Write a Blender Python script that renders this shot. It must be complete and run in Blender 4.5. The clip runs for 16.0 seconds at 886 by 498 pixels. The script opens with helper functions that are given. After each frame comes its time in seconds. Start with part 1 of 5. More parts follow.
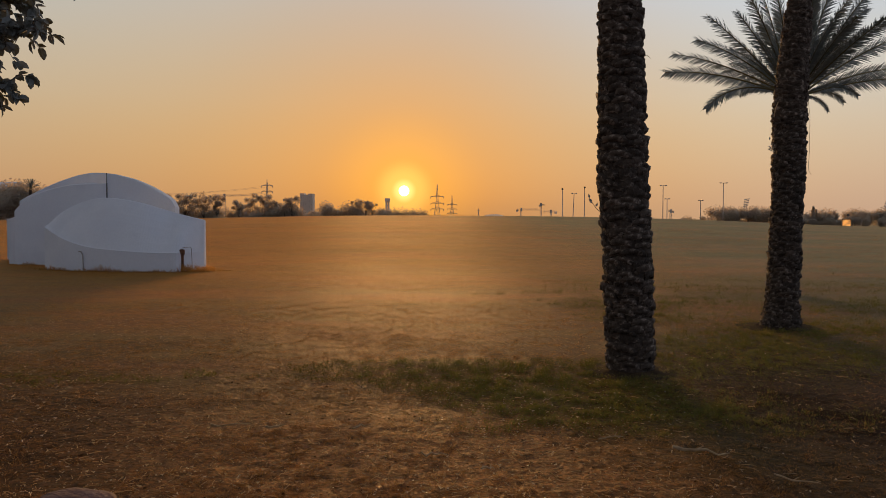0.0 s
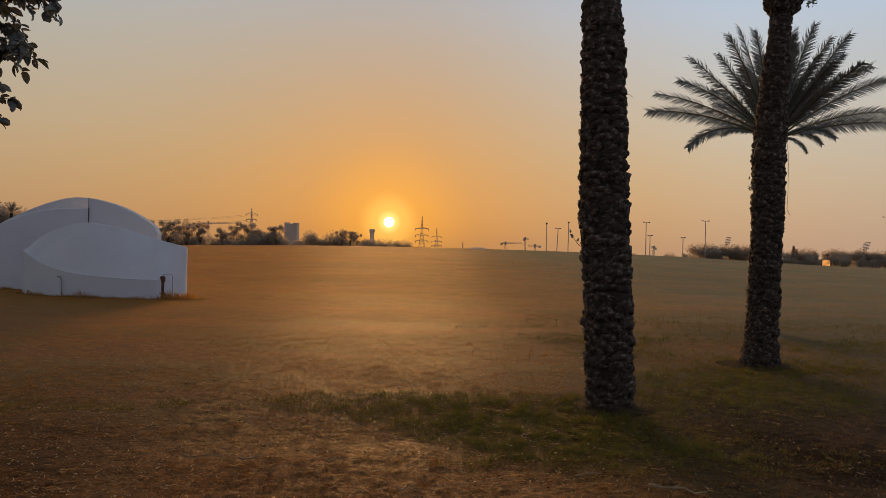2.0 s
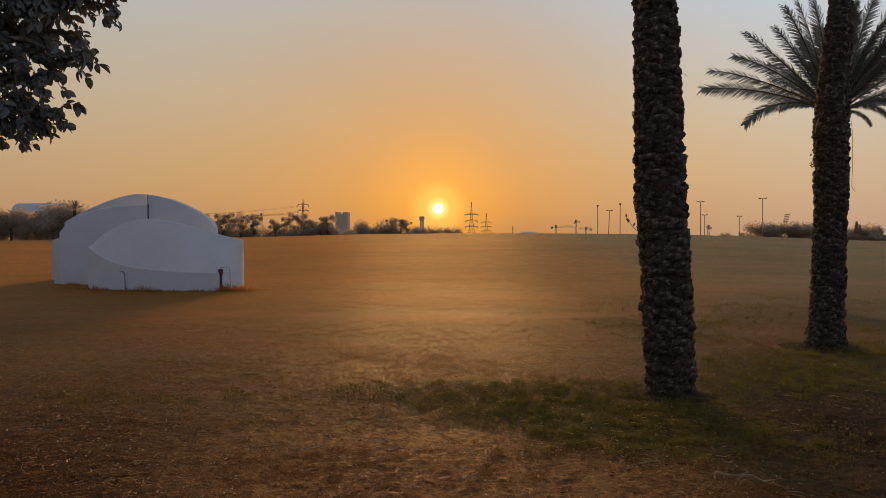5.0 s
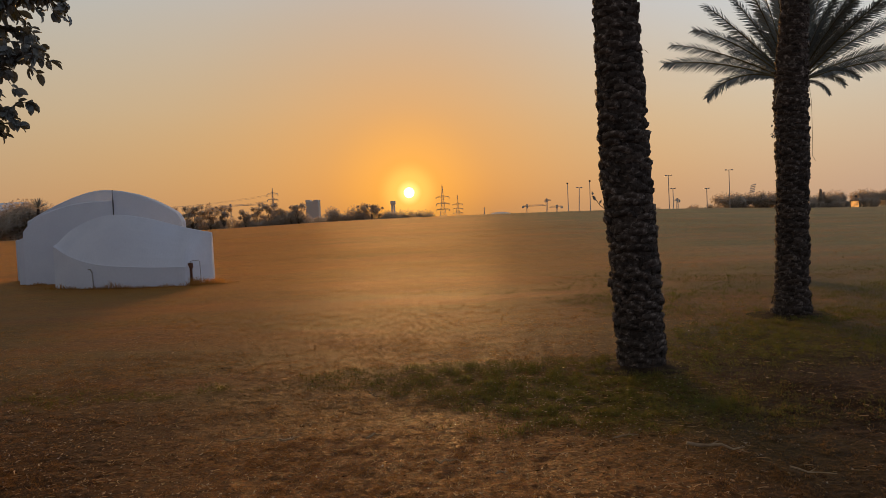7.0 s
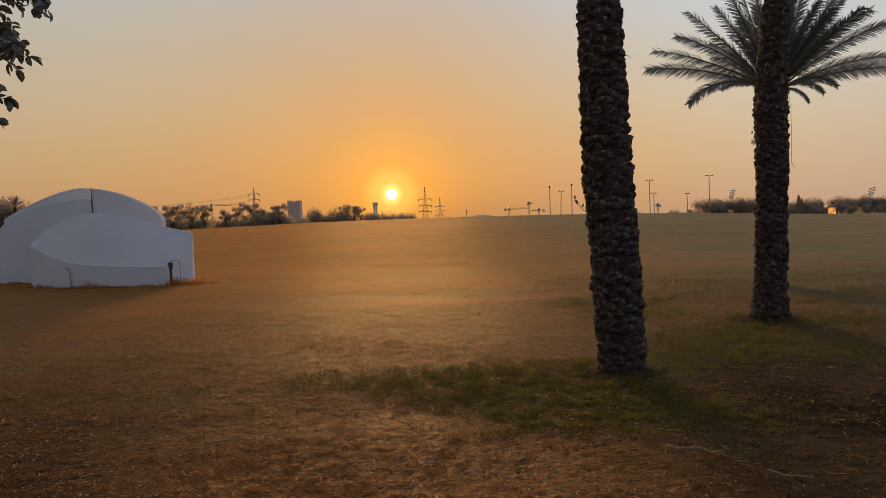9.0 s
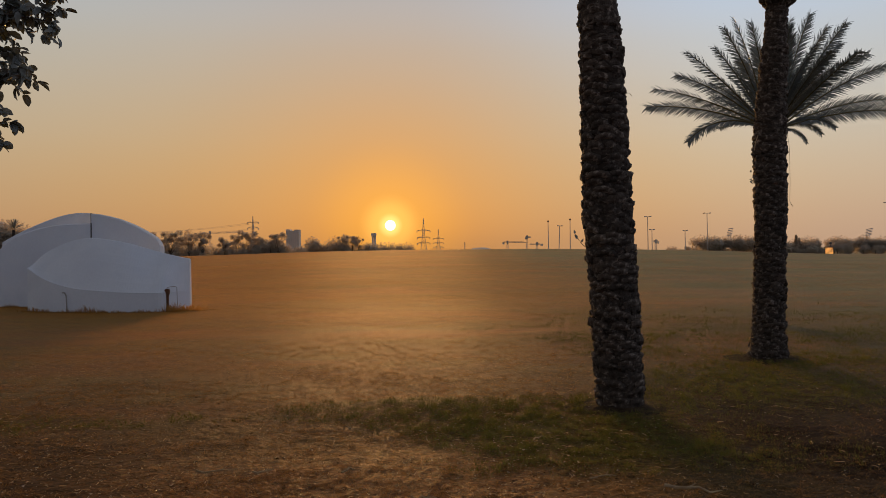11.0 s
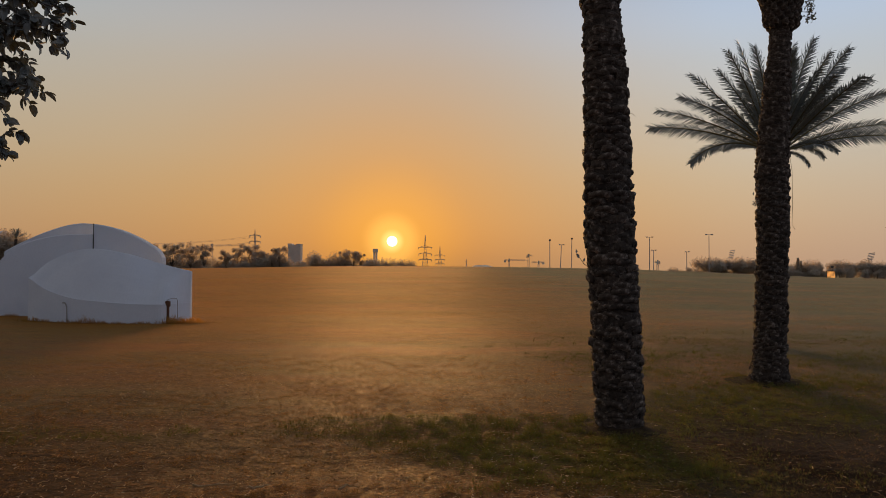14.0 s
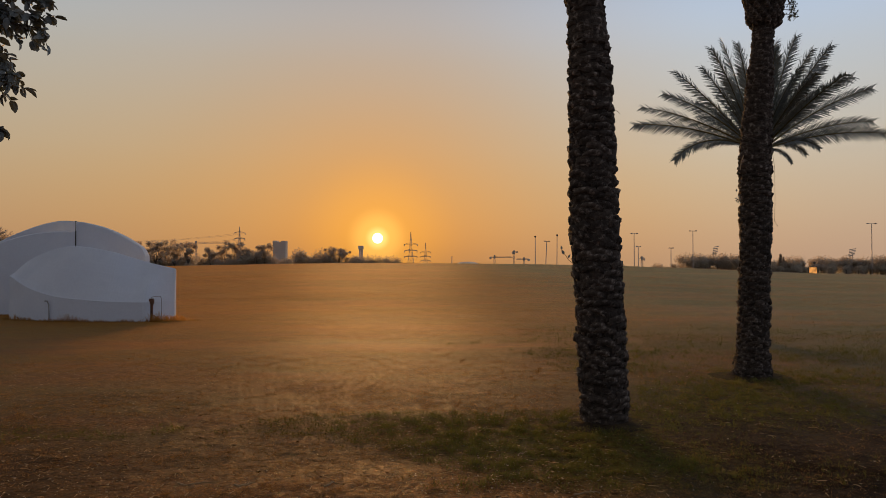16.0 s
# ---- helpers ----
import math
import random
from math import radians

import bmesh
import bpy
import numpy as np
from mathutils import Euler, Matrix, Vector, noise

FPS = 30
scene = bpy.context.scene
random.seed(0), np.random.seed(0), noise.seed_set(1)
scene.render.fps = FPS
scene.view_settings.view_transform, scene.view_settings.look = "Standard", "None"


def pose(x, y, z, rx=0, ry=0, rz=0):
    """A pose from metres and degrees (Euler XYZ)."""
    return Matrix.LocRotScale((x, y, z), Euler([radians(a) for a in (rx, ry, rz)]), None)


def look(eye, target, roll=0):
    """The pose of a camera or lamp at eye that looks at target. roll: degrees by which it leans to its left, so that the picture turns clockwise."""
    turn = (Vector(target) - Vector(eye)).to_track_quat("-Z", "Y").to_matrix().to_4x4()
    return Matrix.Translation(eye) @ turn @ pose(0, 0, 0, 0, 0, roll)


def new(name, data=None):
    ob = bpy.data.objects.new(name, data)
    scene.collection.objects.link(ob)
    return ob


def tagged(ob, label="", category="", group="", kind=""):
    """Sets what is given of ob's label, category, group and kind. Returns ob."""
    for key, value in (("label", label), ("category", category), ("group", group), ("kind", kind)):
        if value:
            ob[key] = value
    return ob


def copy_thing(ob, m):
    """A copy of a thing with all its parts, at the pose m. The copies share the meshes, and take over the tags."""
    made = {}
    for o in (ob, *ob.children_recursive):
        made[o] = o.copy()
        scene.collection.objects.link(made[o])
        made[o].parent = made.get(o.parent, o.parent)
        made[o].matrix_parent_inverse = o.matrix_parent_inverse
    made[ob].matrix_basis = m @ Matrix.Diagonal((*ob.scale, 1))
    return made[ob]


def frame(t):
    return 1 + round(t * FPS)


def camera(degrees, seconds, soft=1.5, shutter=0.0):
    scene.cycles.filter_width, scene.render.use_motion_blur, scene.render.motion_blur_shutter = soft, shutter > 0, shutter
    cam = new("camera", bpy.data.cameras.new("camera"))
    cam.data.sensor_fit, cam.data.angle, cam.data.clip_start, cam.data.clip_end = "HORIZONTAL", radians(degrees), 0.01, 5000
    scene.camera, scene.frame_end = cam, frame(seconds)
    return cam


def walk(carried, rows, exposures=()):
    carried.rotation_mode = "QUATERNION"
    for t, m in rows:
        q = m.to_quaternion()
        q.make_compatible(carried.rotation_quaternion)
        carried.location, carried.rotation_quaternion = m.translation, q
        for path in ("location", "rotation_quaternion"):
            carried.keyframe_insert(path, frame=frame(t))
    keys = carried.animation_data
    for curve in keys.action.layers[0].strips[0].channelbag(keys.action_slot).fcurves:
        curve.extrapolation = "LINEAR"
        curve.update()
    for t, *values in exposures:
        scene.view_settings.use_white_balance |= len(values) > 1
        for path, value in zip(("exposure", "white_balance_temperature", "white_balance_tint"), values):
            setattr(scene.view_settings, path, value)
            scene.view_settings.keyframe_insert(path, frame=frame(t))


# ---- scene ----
cam = camera(61.0, 16.0, soft=0.7)
# seconds, x, y, z, yaw, pitch, roll
PATH = [
    (0.0, 0.000, 0, 1.600, 0.000, -2.280, 0.000), (0.5, 0.015, 0, 1.600, 0.009, -1.218, -0.127),
    (1.0, 0.020, 0, 1.600, -0.051, -0.334, -0.557), (1.5, 0.020, 0, 1.600, -0.443, 0.157, -0.861),
    (2.0, 0.027, 0, 1.600, -1.191, 0.180, -1.166), (2.5, 0.035, 0, 1.600, -2.222, -0.092, -1.217),
    (3.0, 0.042, 0, 1.600, -3.078, -0.312, -1.068), (3.5, 0.045, 0, 1.618, -3.225, -0.476, -0.836),
    (4.0, 0.010, 0, 1.622, -2.216, -0.630, -0.443), (4.5, -0.018, 0, 1.626, 0.187, -0.750, -0.097),
    (4.7, -0.018, 0, 1.628, 1.327, -0.823, 0.065), (5.3, -0.010, 0, 1.632, 3.300, -1.020, 0.700),
    (6.2, 0.008, 0, 1.640, 3.000, -1.500, 1.900), (6.8, 0.018, 0, 1.642, 1.192, -2.066, 2.491),
    (7.0, 0.022, 0, 1.642, 0.482, -2.260, 2.678), (7.5, 0.028, 0, 1.642, -0.646, -2.553, 2.813),
    (8.0, 0.028, 0, 1.642, -0.925, -2.603, 2.703), (8.5, 0.020, 0, 1.642, -0.897, -2.442, 2.410),
    (9.3, 0.014, 0, 1.642, -0.890, -1.930, 1.880), (10.2, 0.006, 0, 1.642, -0.930, -1.000, 1.330),
    (11.0, 0.000, 0, 1.642, -1.019, 0.285, 0.886), (11.5, -0.002, 0, 1.642, -1.162, 1.373, 0.516),
    (12.0, -0.003, 0, 1.642, -1.188, 2.106, 0.406), (12.5, -0.004, 0, 1.642, -1.029, 2.338, 0.242),
    (13.0, -0.003, 0, 1.642, -0.834, 2.168, 0.193), (13.5, -0.003, 0, 1.642, -0.803, 1.841, -0.075),
    (14.0, -0.002, 0, 1.642, -0.922, 1.568, -0.141), (14.5, -0.002, 0, 1.642, -1.146, 1.376, -0.184),
    (15.0, 0.000, 0, 1.642, -1.387, 1.305, -0.100), (15.5, 0.000, 0, 1.642, -1.640, 1.299, -0.072),
    (16.0, 0.000, 0, 1.642, -2.012, 1.325, 0.016),
]
walk(cam, [(t, pose(x, y, z, 90 + p, r, yaw)) for t, x, y, z, yaw, p, r in PATH], [(0.0, 0.20), (1.0, 0.09), (1.6, 0.02), (4.0, 0.04), (6.8, 0.15), (8.5, 0.15), (11.0, 0.06), (12.0, 0.0), (16.0, 0.0)])

# ---------------------------------------------------------------- sky and sun
SUN_EL, SUN_AZ = radians(2.14), radians(-2.96)
SUN_DIR = Vector((math.sin(SUN_AZ) * math.cos(SUN_EL), math.cos(SUN_AZ) * math.cos(SUN_EL), math.sin(SUN_EL)))


def build_world():
    w = bpy.data.worlds.new("hazy_sunrise")
    scene.world = w
    w.use_nodes = True
    nt = w.node_tree
    nt.nodes.clear()
    N, L = nt.nodes.new, nt.links.new
    out, bg = N("ShaderNodeOutputWorld"), N("ShaderNodeBackground")
    tc, sep = N("ShaderNodeTexCoord"), N("ShaderNodeSeparateXYZ")
    L(tc.outputs["Generated"], sep.inputs[0])

    def ramp(source, lo, hi, stops, blend="B_SPLINE"):
        mr, cr = N("ShaderNodeMapRange"), N("ShaderNodeValToRGB")
        mr.inputs["From Min"].default_value, mr.inputs["From Max"].default_value = lo, hi
        L(source, mr.inputs["Value"])
        L(mr.outputs[0], cr.inputs[0])
        cr.color_ramp.interpolation = blend
        el = cr.color_ramp.elements
        while len(el) < len(stops):
            el.new(0.5)
        for e, (p, c) in zip(el, stops):
            e.position, e.color = (p - lo) / (hi - lo), (*c, 1)
        return cr.outputs[0]

    def mix(kind, fac, a, b):
        m = N("ShaderNodeMix")
        m.data_type, m.blend_type = "RGBA", kind
        for sock, v in ((m.inputs[0], fac), (m.inputs[6], a), (m.inputs[7], b)):
            if isinstance(v, (int, float)):
                sock.default_value = v
            elif isinstance(v, tuple):
                sock.default_value = v
            else:
                L(v, sock)
        return m.outputs[2]

    dot, ac = N("ShaderNodeVectorMath"), N("ShaderNodeMath")
    dot.operation, ac.operation = "DOT_PRODUCT", "ARCCOSINE"
    L(tc.outputs["Generated"], dot.inputs[0])
    dot.inputs[1].default_value = SUN_DIR
    L(dot.outputs["Value"], ac.inputs[0])
    angle = ac.outputs[0]
    # haze by height above the horizon, on the sun's side
    high = ramp(sep.outputs[2], -0.05, 1.0, [
        (-0.05, (0.620, 0.341, 0.171)), (0.0, (0.775, 0.415, 0.209)), (0.07, (0.868, 0.535, 0.260)), (0.15, (0.868, 0.666, 0.411)),
        (0.26, (0.767, 0.763, 0.705)), (0.34, (0.705, 0.829, 0.984)), (0.65, (0.326, 0.333, 0.357)), (1.0, (0.178, 0.174, 0.186))])
    # the side away from the sun
    away = ramp(sep.outputs[2], -0.05, 1.0, [
        (-0.05, (0.124, 0.109, 0.116)), (0.0, (0.302, 0.329, 0.406)), (0.2, (0.310, 0.349, 0.449)), (0.6, (0.194, 0.205, 0.236)), (1.0, (0.178, 0.174, 0.186))])
    side = ramp(angle, 0.0, 3.1416, [(0.0, (0, 0, 0)), (0.55, (0.0, 0.0, 0.0)), (1.7, (0.85, 0.85, 0.85)), (3.1416, (1, 1, 1))])
    sky = mix("MIX", side, high, away)
    # the haze is thinner and paler towards +x
    pale = ramp(sep.outputs[0], -1.0, 1.0, [(-1.0, (0.568, 0.568, 0.568)), (-0.45, (0.60, 0.59, 0.56)), (0.0, (0.58, 0.548, 0.51)), (0.30, (0.68, 0.735, 0.82)), (0.55, (0.72, 0.815, 0.96)), (1.0, (0.65, 0.70, 0.77))])
    sky = mix("MULTIPLY", 1.0, sky, pale)
    # aureole round the sun
    fac = ramp(angle, 0.0, 0.50, [(0.0, (0.95, 0.95, 0.95)), (0.05, (0.76, 0.76, 0.76)), (0.11, (0.48, 0.48, 0.48)), (0.2, (0.33, 0.33, 0.33)), (0.32, (0.16, 0.16, 0.16)), (0.50, (0, 0, 0))])
    tint = ramp(angle, 0.0, 0.30, [(0.0, (0.84, 0.385, 0.055)), (0.035, (0.69, 0.275, 0.035)), (0.12, (0.53, 0.205, 0.03)), (0.30, (0.43, 0.215, 0.06))])
    sky = mix("MIX", fac, sky, tint)
    # clear-air scattering under the haze
    ns = N("ShaderNodeTexSky")
    ns.sky_type, ns.sun_disc = "NISHITA", False
    ns.sun_elevation, ns.sun_rotation = SUN_EL, SUN_AZ
    ns.air_density, ns.dust_density, ns.ozone_density = 1.0, 3.0, 1.0
    sky = mix("ADD", 0.008, sky, ns.outputs[0])
    # the sun's own disc with its bright rim
    disc = ramp(angle, 0.0, 0.12, [(0.0, (7.0, 6.4, 4.6)), (0.0050, (7.0, 6.4, 4.6)), (0.0074, (0.52, 0.42, 0.16)), (0.018, (0.24, 0.165, 0.045)), (0.045, (0.05, 0.03, 0.005)), (0.12, (0, 0, 0))], "EASE")
    sky = mix("ADD", 1.0, sky, disc)
    L(sky, bg.inputs[0])
    bg.inputs[1].default_value = 1.0
    L(bg.outputs[0], out.inputs[0])


build_world()
lamp = bpy.data.lights.new("sun", "SUN")
lamp.energy, lamp.angle, lamp.color = 3.4, radians(13.0), (1.0, 0.50, 0.16)
new("sun", lamp).matrix_world = look((0, 0, 60), Vector((0, 0, 60)) - SUN_DIR)


# ---------------------------------------------------------------- materials
def material(name, colors, scale=6.0, rough=0.8, bump=0.3, fine=60.0, per="object", spread=0.25, translucent=None, metal=0.0, spec=0.3, sheen=0.0, gaps=0.0):
    """gaps: the see-through share of a clump of fine leaves, which also pales it like haze; colors: two or three base
    colours mixed by noise of two sizes; per: what each piece varies by.
    """
    m = bpy.data.materials.new(name)
    m.use_nodes = True
    nt = m.node_tree
    N, L = nt.nodes.new, nt.links.new
    b = nt.nodes["Principled BSDF"]
    tc = N("ShaderNodeTexCoord")
    n1, n2 = N("ShaderNodeTexNoise"), N("ShaderNodeTexNoise")
    geo = N("ShaderNodeNewGeometry")
    pos = geo.outputs["Position"] if per == "world" else tc.outputs["Object"]
    for n, s, d in ((n1, scale, 4.0), (n2, fine, 3.0)):
        n.inputs["Scale"].default_value, n.inputs["Detail"].default_value = s, d
        L(pos, n.inputs["Vector"])
    cr = N("ShaderNodeValToRGB")
    el = cr.color_ramp.elements
    while len(el) < len(colors):
        el.new(0.5)
    for i, (e, c) in enumerate(zip(el, colors)):
        e.position, e.color = 0.3 + 0.4 * i / (len(colors) - 1), (*c, 1)
    L(n1.outputs[0], cr.inputs[0])
    vary = N("ShaderNodeMix")
    vary.data_type, vary.blend_type = "RGBA", "MULTIPLY"
    vary.inputs[0].default_value = 1.0
    vr = N("ShaderNodeMapRange")
    vr.inputs["To Min"].default_value, vr.inputs["To Max"].default_value = 1 - spread, 1 + spread
    ad = N("ShaderNodeMath")
    ad.operation = "ADD"
    L(n2.outputs[0], ad.inputs[0])
    if per == "island":
        L(geo.outputs["Random Per Island"], ad.inputs[1])
    else:
        oi = N("ShaderNodeObjectInfo")
        L(oi.outputs["Random"], ad.inputs[1])
    vr.inputs["From Min"].default_value, vr.inputs["From Max"].default_value = 0.3, 1.7
    L(ad.outputs[0], vr.inputs["Value"])
    L(cr.outputs[0], vary.inputs[6])
    L(vr.outputs[0], vary.inputs[7])
    L(vary.outputs[2], b.inputs["Base Color"])
    b.inputs["Roughness"].default_value, b.inputs["Metallic"].default_value = rough, metal
    b.inputs["Specular IOR Level"].default_value = spec
    b.inputs["Sheen Weight"].default_value = sheen
    if bump:
        bp = N("ShaderNodeBump")
        bp.inputs["Strength"].default_value, bp.inputs["Distance"].default_value = bump, 0.02
        L(n2.outputs[0], bp.inputs["Height"])
        L(bp.outputs[0], b.inputs["Normal"])
    if translucent:
        tr, ms = N("ShaderNodeBsdfTranslucent"), N("ShaderNodeMixShader")
        tr.inputs[0].default_value = (*translucent[1], 1)
        ms.inputs[0].default_value = translucent[0]
        L(b.outputs[0], ms.inputs[1])
        L(tr.outputs[0], ms.inputs[2])
        last = ms
        if gaps:
            air, last = N("ShaderNodeBsdfTransparent"), N("ShaderNodeMixShader")
            last.inputs[0].default_value = gaps
            L(ms.outputs[0], last.inputs[1])
            L(air.outputs[0], last.inputs[2])
        L(last.outputs[0], nt.nodes["Material Output"].inputs[0])
    return m


def ground_material():
    m = bpy.data.materials.new("field_of_dry_grass")
    m.use_nodes = True
    nt = m.node_tree
    N, L = nt.nodes.new, nt.links.new
    b = nt.nodes["Principled BSDF"]
    geo = N("ShaderNodeNewGeometry")

    def noise_of(scale, detail=5.0, stretch=(1, 1, 1)):
        mp, n = N("ShaderNodeMapping"), N("ShaderNodeTexNoise")
        mp.inputs["Scale"].default_value = stretch
        L(geo.outputs["Position"], mp.inputs[0])
        L(mp.outputs[0], n.inputs["Vector"])
        n.inputs["Scale"].default_value, n.inputs["Detail"].default_value = scale, detail
        n.inputs["Roughness"].default_value = 0.62
        return n.outputs[0]

    def ramp(src, stops):
        cr = N("ShaderNodeValToRGB")
        el = cr.color_ramp.elements
        while len(el) < len(stops):
            el.new(0.5)
        for e, (p, c) in zip(el, stops):
            e.position, e.color = p, (*c, 1)
        L(src, cr.inputs[0])
        return cr.outputs[0]

    def mix(kind, fac, a, c):
        mx = N("ShaderNodeMix")
        mx.data_type, mx.blend_type = "RGBA", kind
        for sock, v in ((mx.inputs[0], fac), (mx.inputs[6], a), (mx.inputs[7], c)):
            if isinstance(v, float):
                sock.default_value = v
            else:
                L(v, sock)
        return mx.outputs[2]

    soil = ramp(noise_of(9.0, 8.0), [(0.30, (0.10, 0.040, 0.010)), (0.5, (0.36, 0.132, 0.027)), (0.72, (0.72, 0.30, 0.075))])
    green = ramp(noise_of(14.0, 8.0), [(0.3, (0.060, 0.058, 0.0115)), (0.55, (0.16, 0.143, 0.027)), (0.75, (0.30, 0.22, 0.058))])
    patch = ramp(noise_of(0.28, 4.0, (0.5, 1.0, 1.0)), [(0.36, (0.1, 0.1, 0.1)), (0.54, (1, 1, 1))])
    # greener turf begins some six metres ahead; nearer is trodden dry ground
    sep, mr = N("ShaderNodeSeparateXYZ"), N("ShaderNodeMapRange")
    L(geo.outputs["Position"], sep.inputs[0])
    # the turf reaches nearer on the palms' side, painting the ground dimmer there
    mr.inputs["From Min"].default_value, mr.inputs["From Max"].default_value = 5.2, 7.6
    lean, reach = N("ShaderNodeMapRange"), N("ShaderNodeMath")
    lean.inputs["From Min"].default_value, lean.inputs["From Max"].default_value, lean.inputs["To Max"].default_value = 0.6, 3.2, 3.4
    L(sep.outputs[0], lean.inputs["Value"])
    reach.operation = "ADD"
    L(sep.outputs[1], reach.inputs[0])
    L(lean.outputs[0], reach.inputs[1])
    L(reach.outputs[0], mr.inputs["Value"])
    wob = N("ShaderNodeMath")
    wob.operation = "MULTIPLY"
    L(mr.outputs[0], wob.inputs[0])
    L(patch, wob.inputs[1])
    col = mix("MIX", wob.outputs[0], soil, green)
    # bare dark soil in front of the palms, with shade painted into its colour
    soil_shade_x, soil_shade_y = N("ShaderNodeMapRange"), N("ShaderNodeMapRange")
    soil_shade_x.inputs["From Min"].default_value, soil_shade_x.inputs["From Max"].default_value = 1.2, 3.0
    soil_shade_y.inputs["From Min"].default_value, soil_shade_y.inputs["From Max"].default_value = 10.5, 7.0
    L(sep.outputs[0], soil_shade_x.inputs["Value"])
    L(sep.outputs[1], soil_shade_y.inputs["Value"])
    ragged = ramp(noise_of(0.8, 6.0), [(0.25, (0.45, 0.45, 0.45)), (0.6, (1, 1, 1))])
    soil_shade = mix("MULTIPLY", 1.0, soil_shade_x.outputs[0], soil_shade_y.outputs[0])
    # and a smaller painted shade beside the boulder
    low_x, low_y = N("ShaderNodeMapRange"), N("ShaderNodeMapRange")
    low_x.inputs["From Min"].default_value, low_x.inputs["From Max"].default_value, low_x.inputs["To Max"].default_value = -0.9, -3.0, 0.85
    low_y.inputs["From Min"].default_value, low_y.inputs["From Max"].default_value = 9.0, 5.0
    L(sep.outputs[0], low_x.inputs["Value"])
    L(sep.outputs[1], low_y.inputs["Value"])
    soil_shade = mix("ADD", 1.0, soil_shade, mix("MULTIPLY", 1.0, low_x.outputs[0], low_y.outputs[0]))
    soil_shade = mix("MULTIPLY", 1.0, soil_shade, ragged)
    col = mix("MIX", soil_shade, col, ramp(noise_of(11.0, 8.0), [(0.3, (0.022, 0.011, 0.0045)), (0.55, (0.050, 0.025, 0.0105)), (0.75, (0.14, 0.067, 0.028))]))
    blotch = ramp(noise_of(1.1, 6.0, (0.45, 1.0, 1.0)), [(0.3, (0.45, 0.44, 0.43)), (0.7, (1.0, 0.97, 0.93))])
    col = mix("MULTIPLY", 1.0, col, blotch)
    grain = ramp(noise_of(26.0, 9.0), [(0.34, (0.12, 0.12, 0.12)), (0.5, (0.48, 0.47, 0.46)), (0.66, (1.0, 0.96, 0.88))])
    col = mix("MULTIPLY", 1.0, col, grain)
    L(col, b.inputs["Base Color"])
    b.inputs["Roughness"].default_value = 0.70
    b.inputs["Sheen Roughness"].default_value = 0.5
    # mottled base sheen, put in for hazy glow on the grass
    haze_sheen = mix("MULTIPLY", 1.0, ramp(noise_of(0.22, 8.0, (0.5, 0.8, 1.0)), [(0.3, (0.43, 0.43, 0.43)), (0.7, (0.62, 0.62, 0.62))]), ramp(noise_of(4.0, 6.0, (0.6, 1.0, 1.0)), [(0.3, (0.55, 0.55, 0.55)), (0.7, (1.0, 1.0, 1.0))]))
    # sheen grows with distance, painting the glowing haze over the far field
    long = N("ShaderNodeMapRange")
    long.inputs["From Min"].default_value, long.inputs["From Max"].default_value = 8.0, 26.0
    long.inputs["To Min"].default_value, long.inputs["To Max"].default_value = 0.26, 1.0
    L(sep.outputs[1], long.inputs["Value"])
    # sheen and gloss fade out inside the painted shade
    bare = ramp(soil_shade, [(0.0, (1, 1, 1)), (1.0, (0.08, 0.08, 0.08))])
    L(mix("MULTIPLY", 1.0, mix("MULTIPLY", 1.0, haze_sheen, long.outputs[0]), bare), b.inputs["Sheen Weight"])
    # the low sun's orange is put into the gloss tint as well
    b.inputs["Specular Tint"].default_value = (1.0, 0.52, 0.20, 1)
    # sheen tint runs from painted orange sun glow to greener grass in the east
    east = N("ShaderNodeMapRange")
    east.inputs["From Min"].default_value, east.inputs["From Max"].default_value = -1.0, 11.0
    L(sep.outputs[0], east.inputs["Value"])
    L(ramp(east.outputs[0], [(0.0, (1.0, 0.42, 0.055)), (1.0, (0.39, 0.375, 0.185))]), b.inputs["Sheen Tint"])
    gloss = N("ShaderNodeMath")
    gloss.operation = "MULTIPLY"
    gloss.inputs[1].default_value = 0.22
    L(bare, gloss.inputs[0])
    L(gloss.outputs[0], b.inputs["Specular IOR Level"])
    bp = N("ShaderNodeBump")
    bp.inputs["Strength"].default_value, bp.inputs["Distance"].default_value = 0.6, 0.03
    L(noise_of(22.0, 9.0), bp.inputs["Height"])
    L(bp.outputs[0], b.inputs["Normal"])
    return m


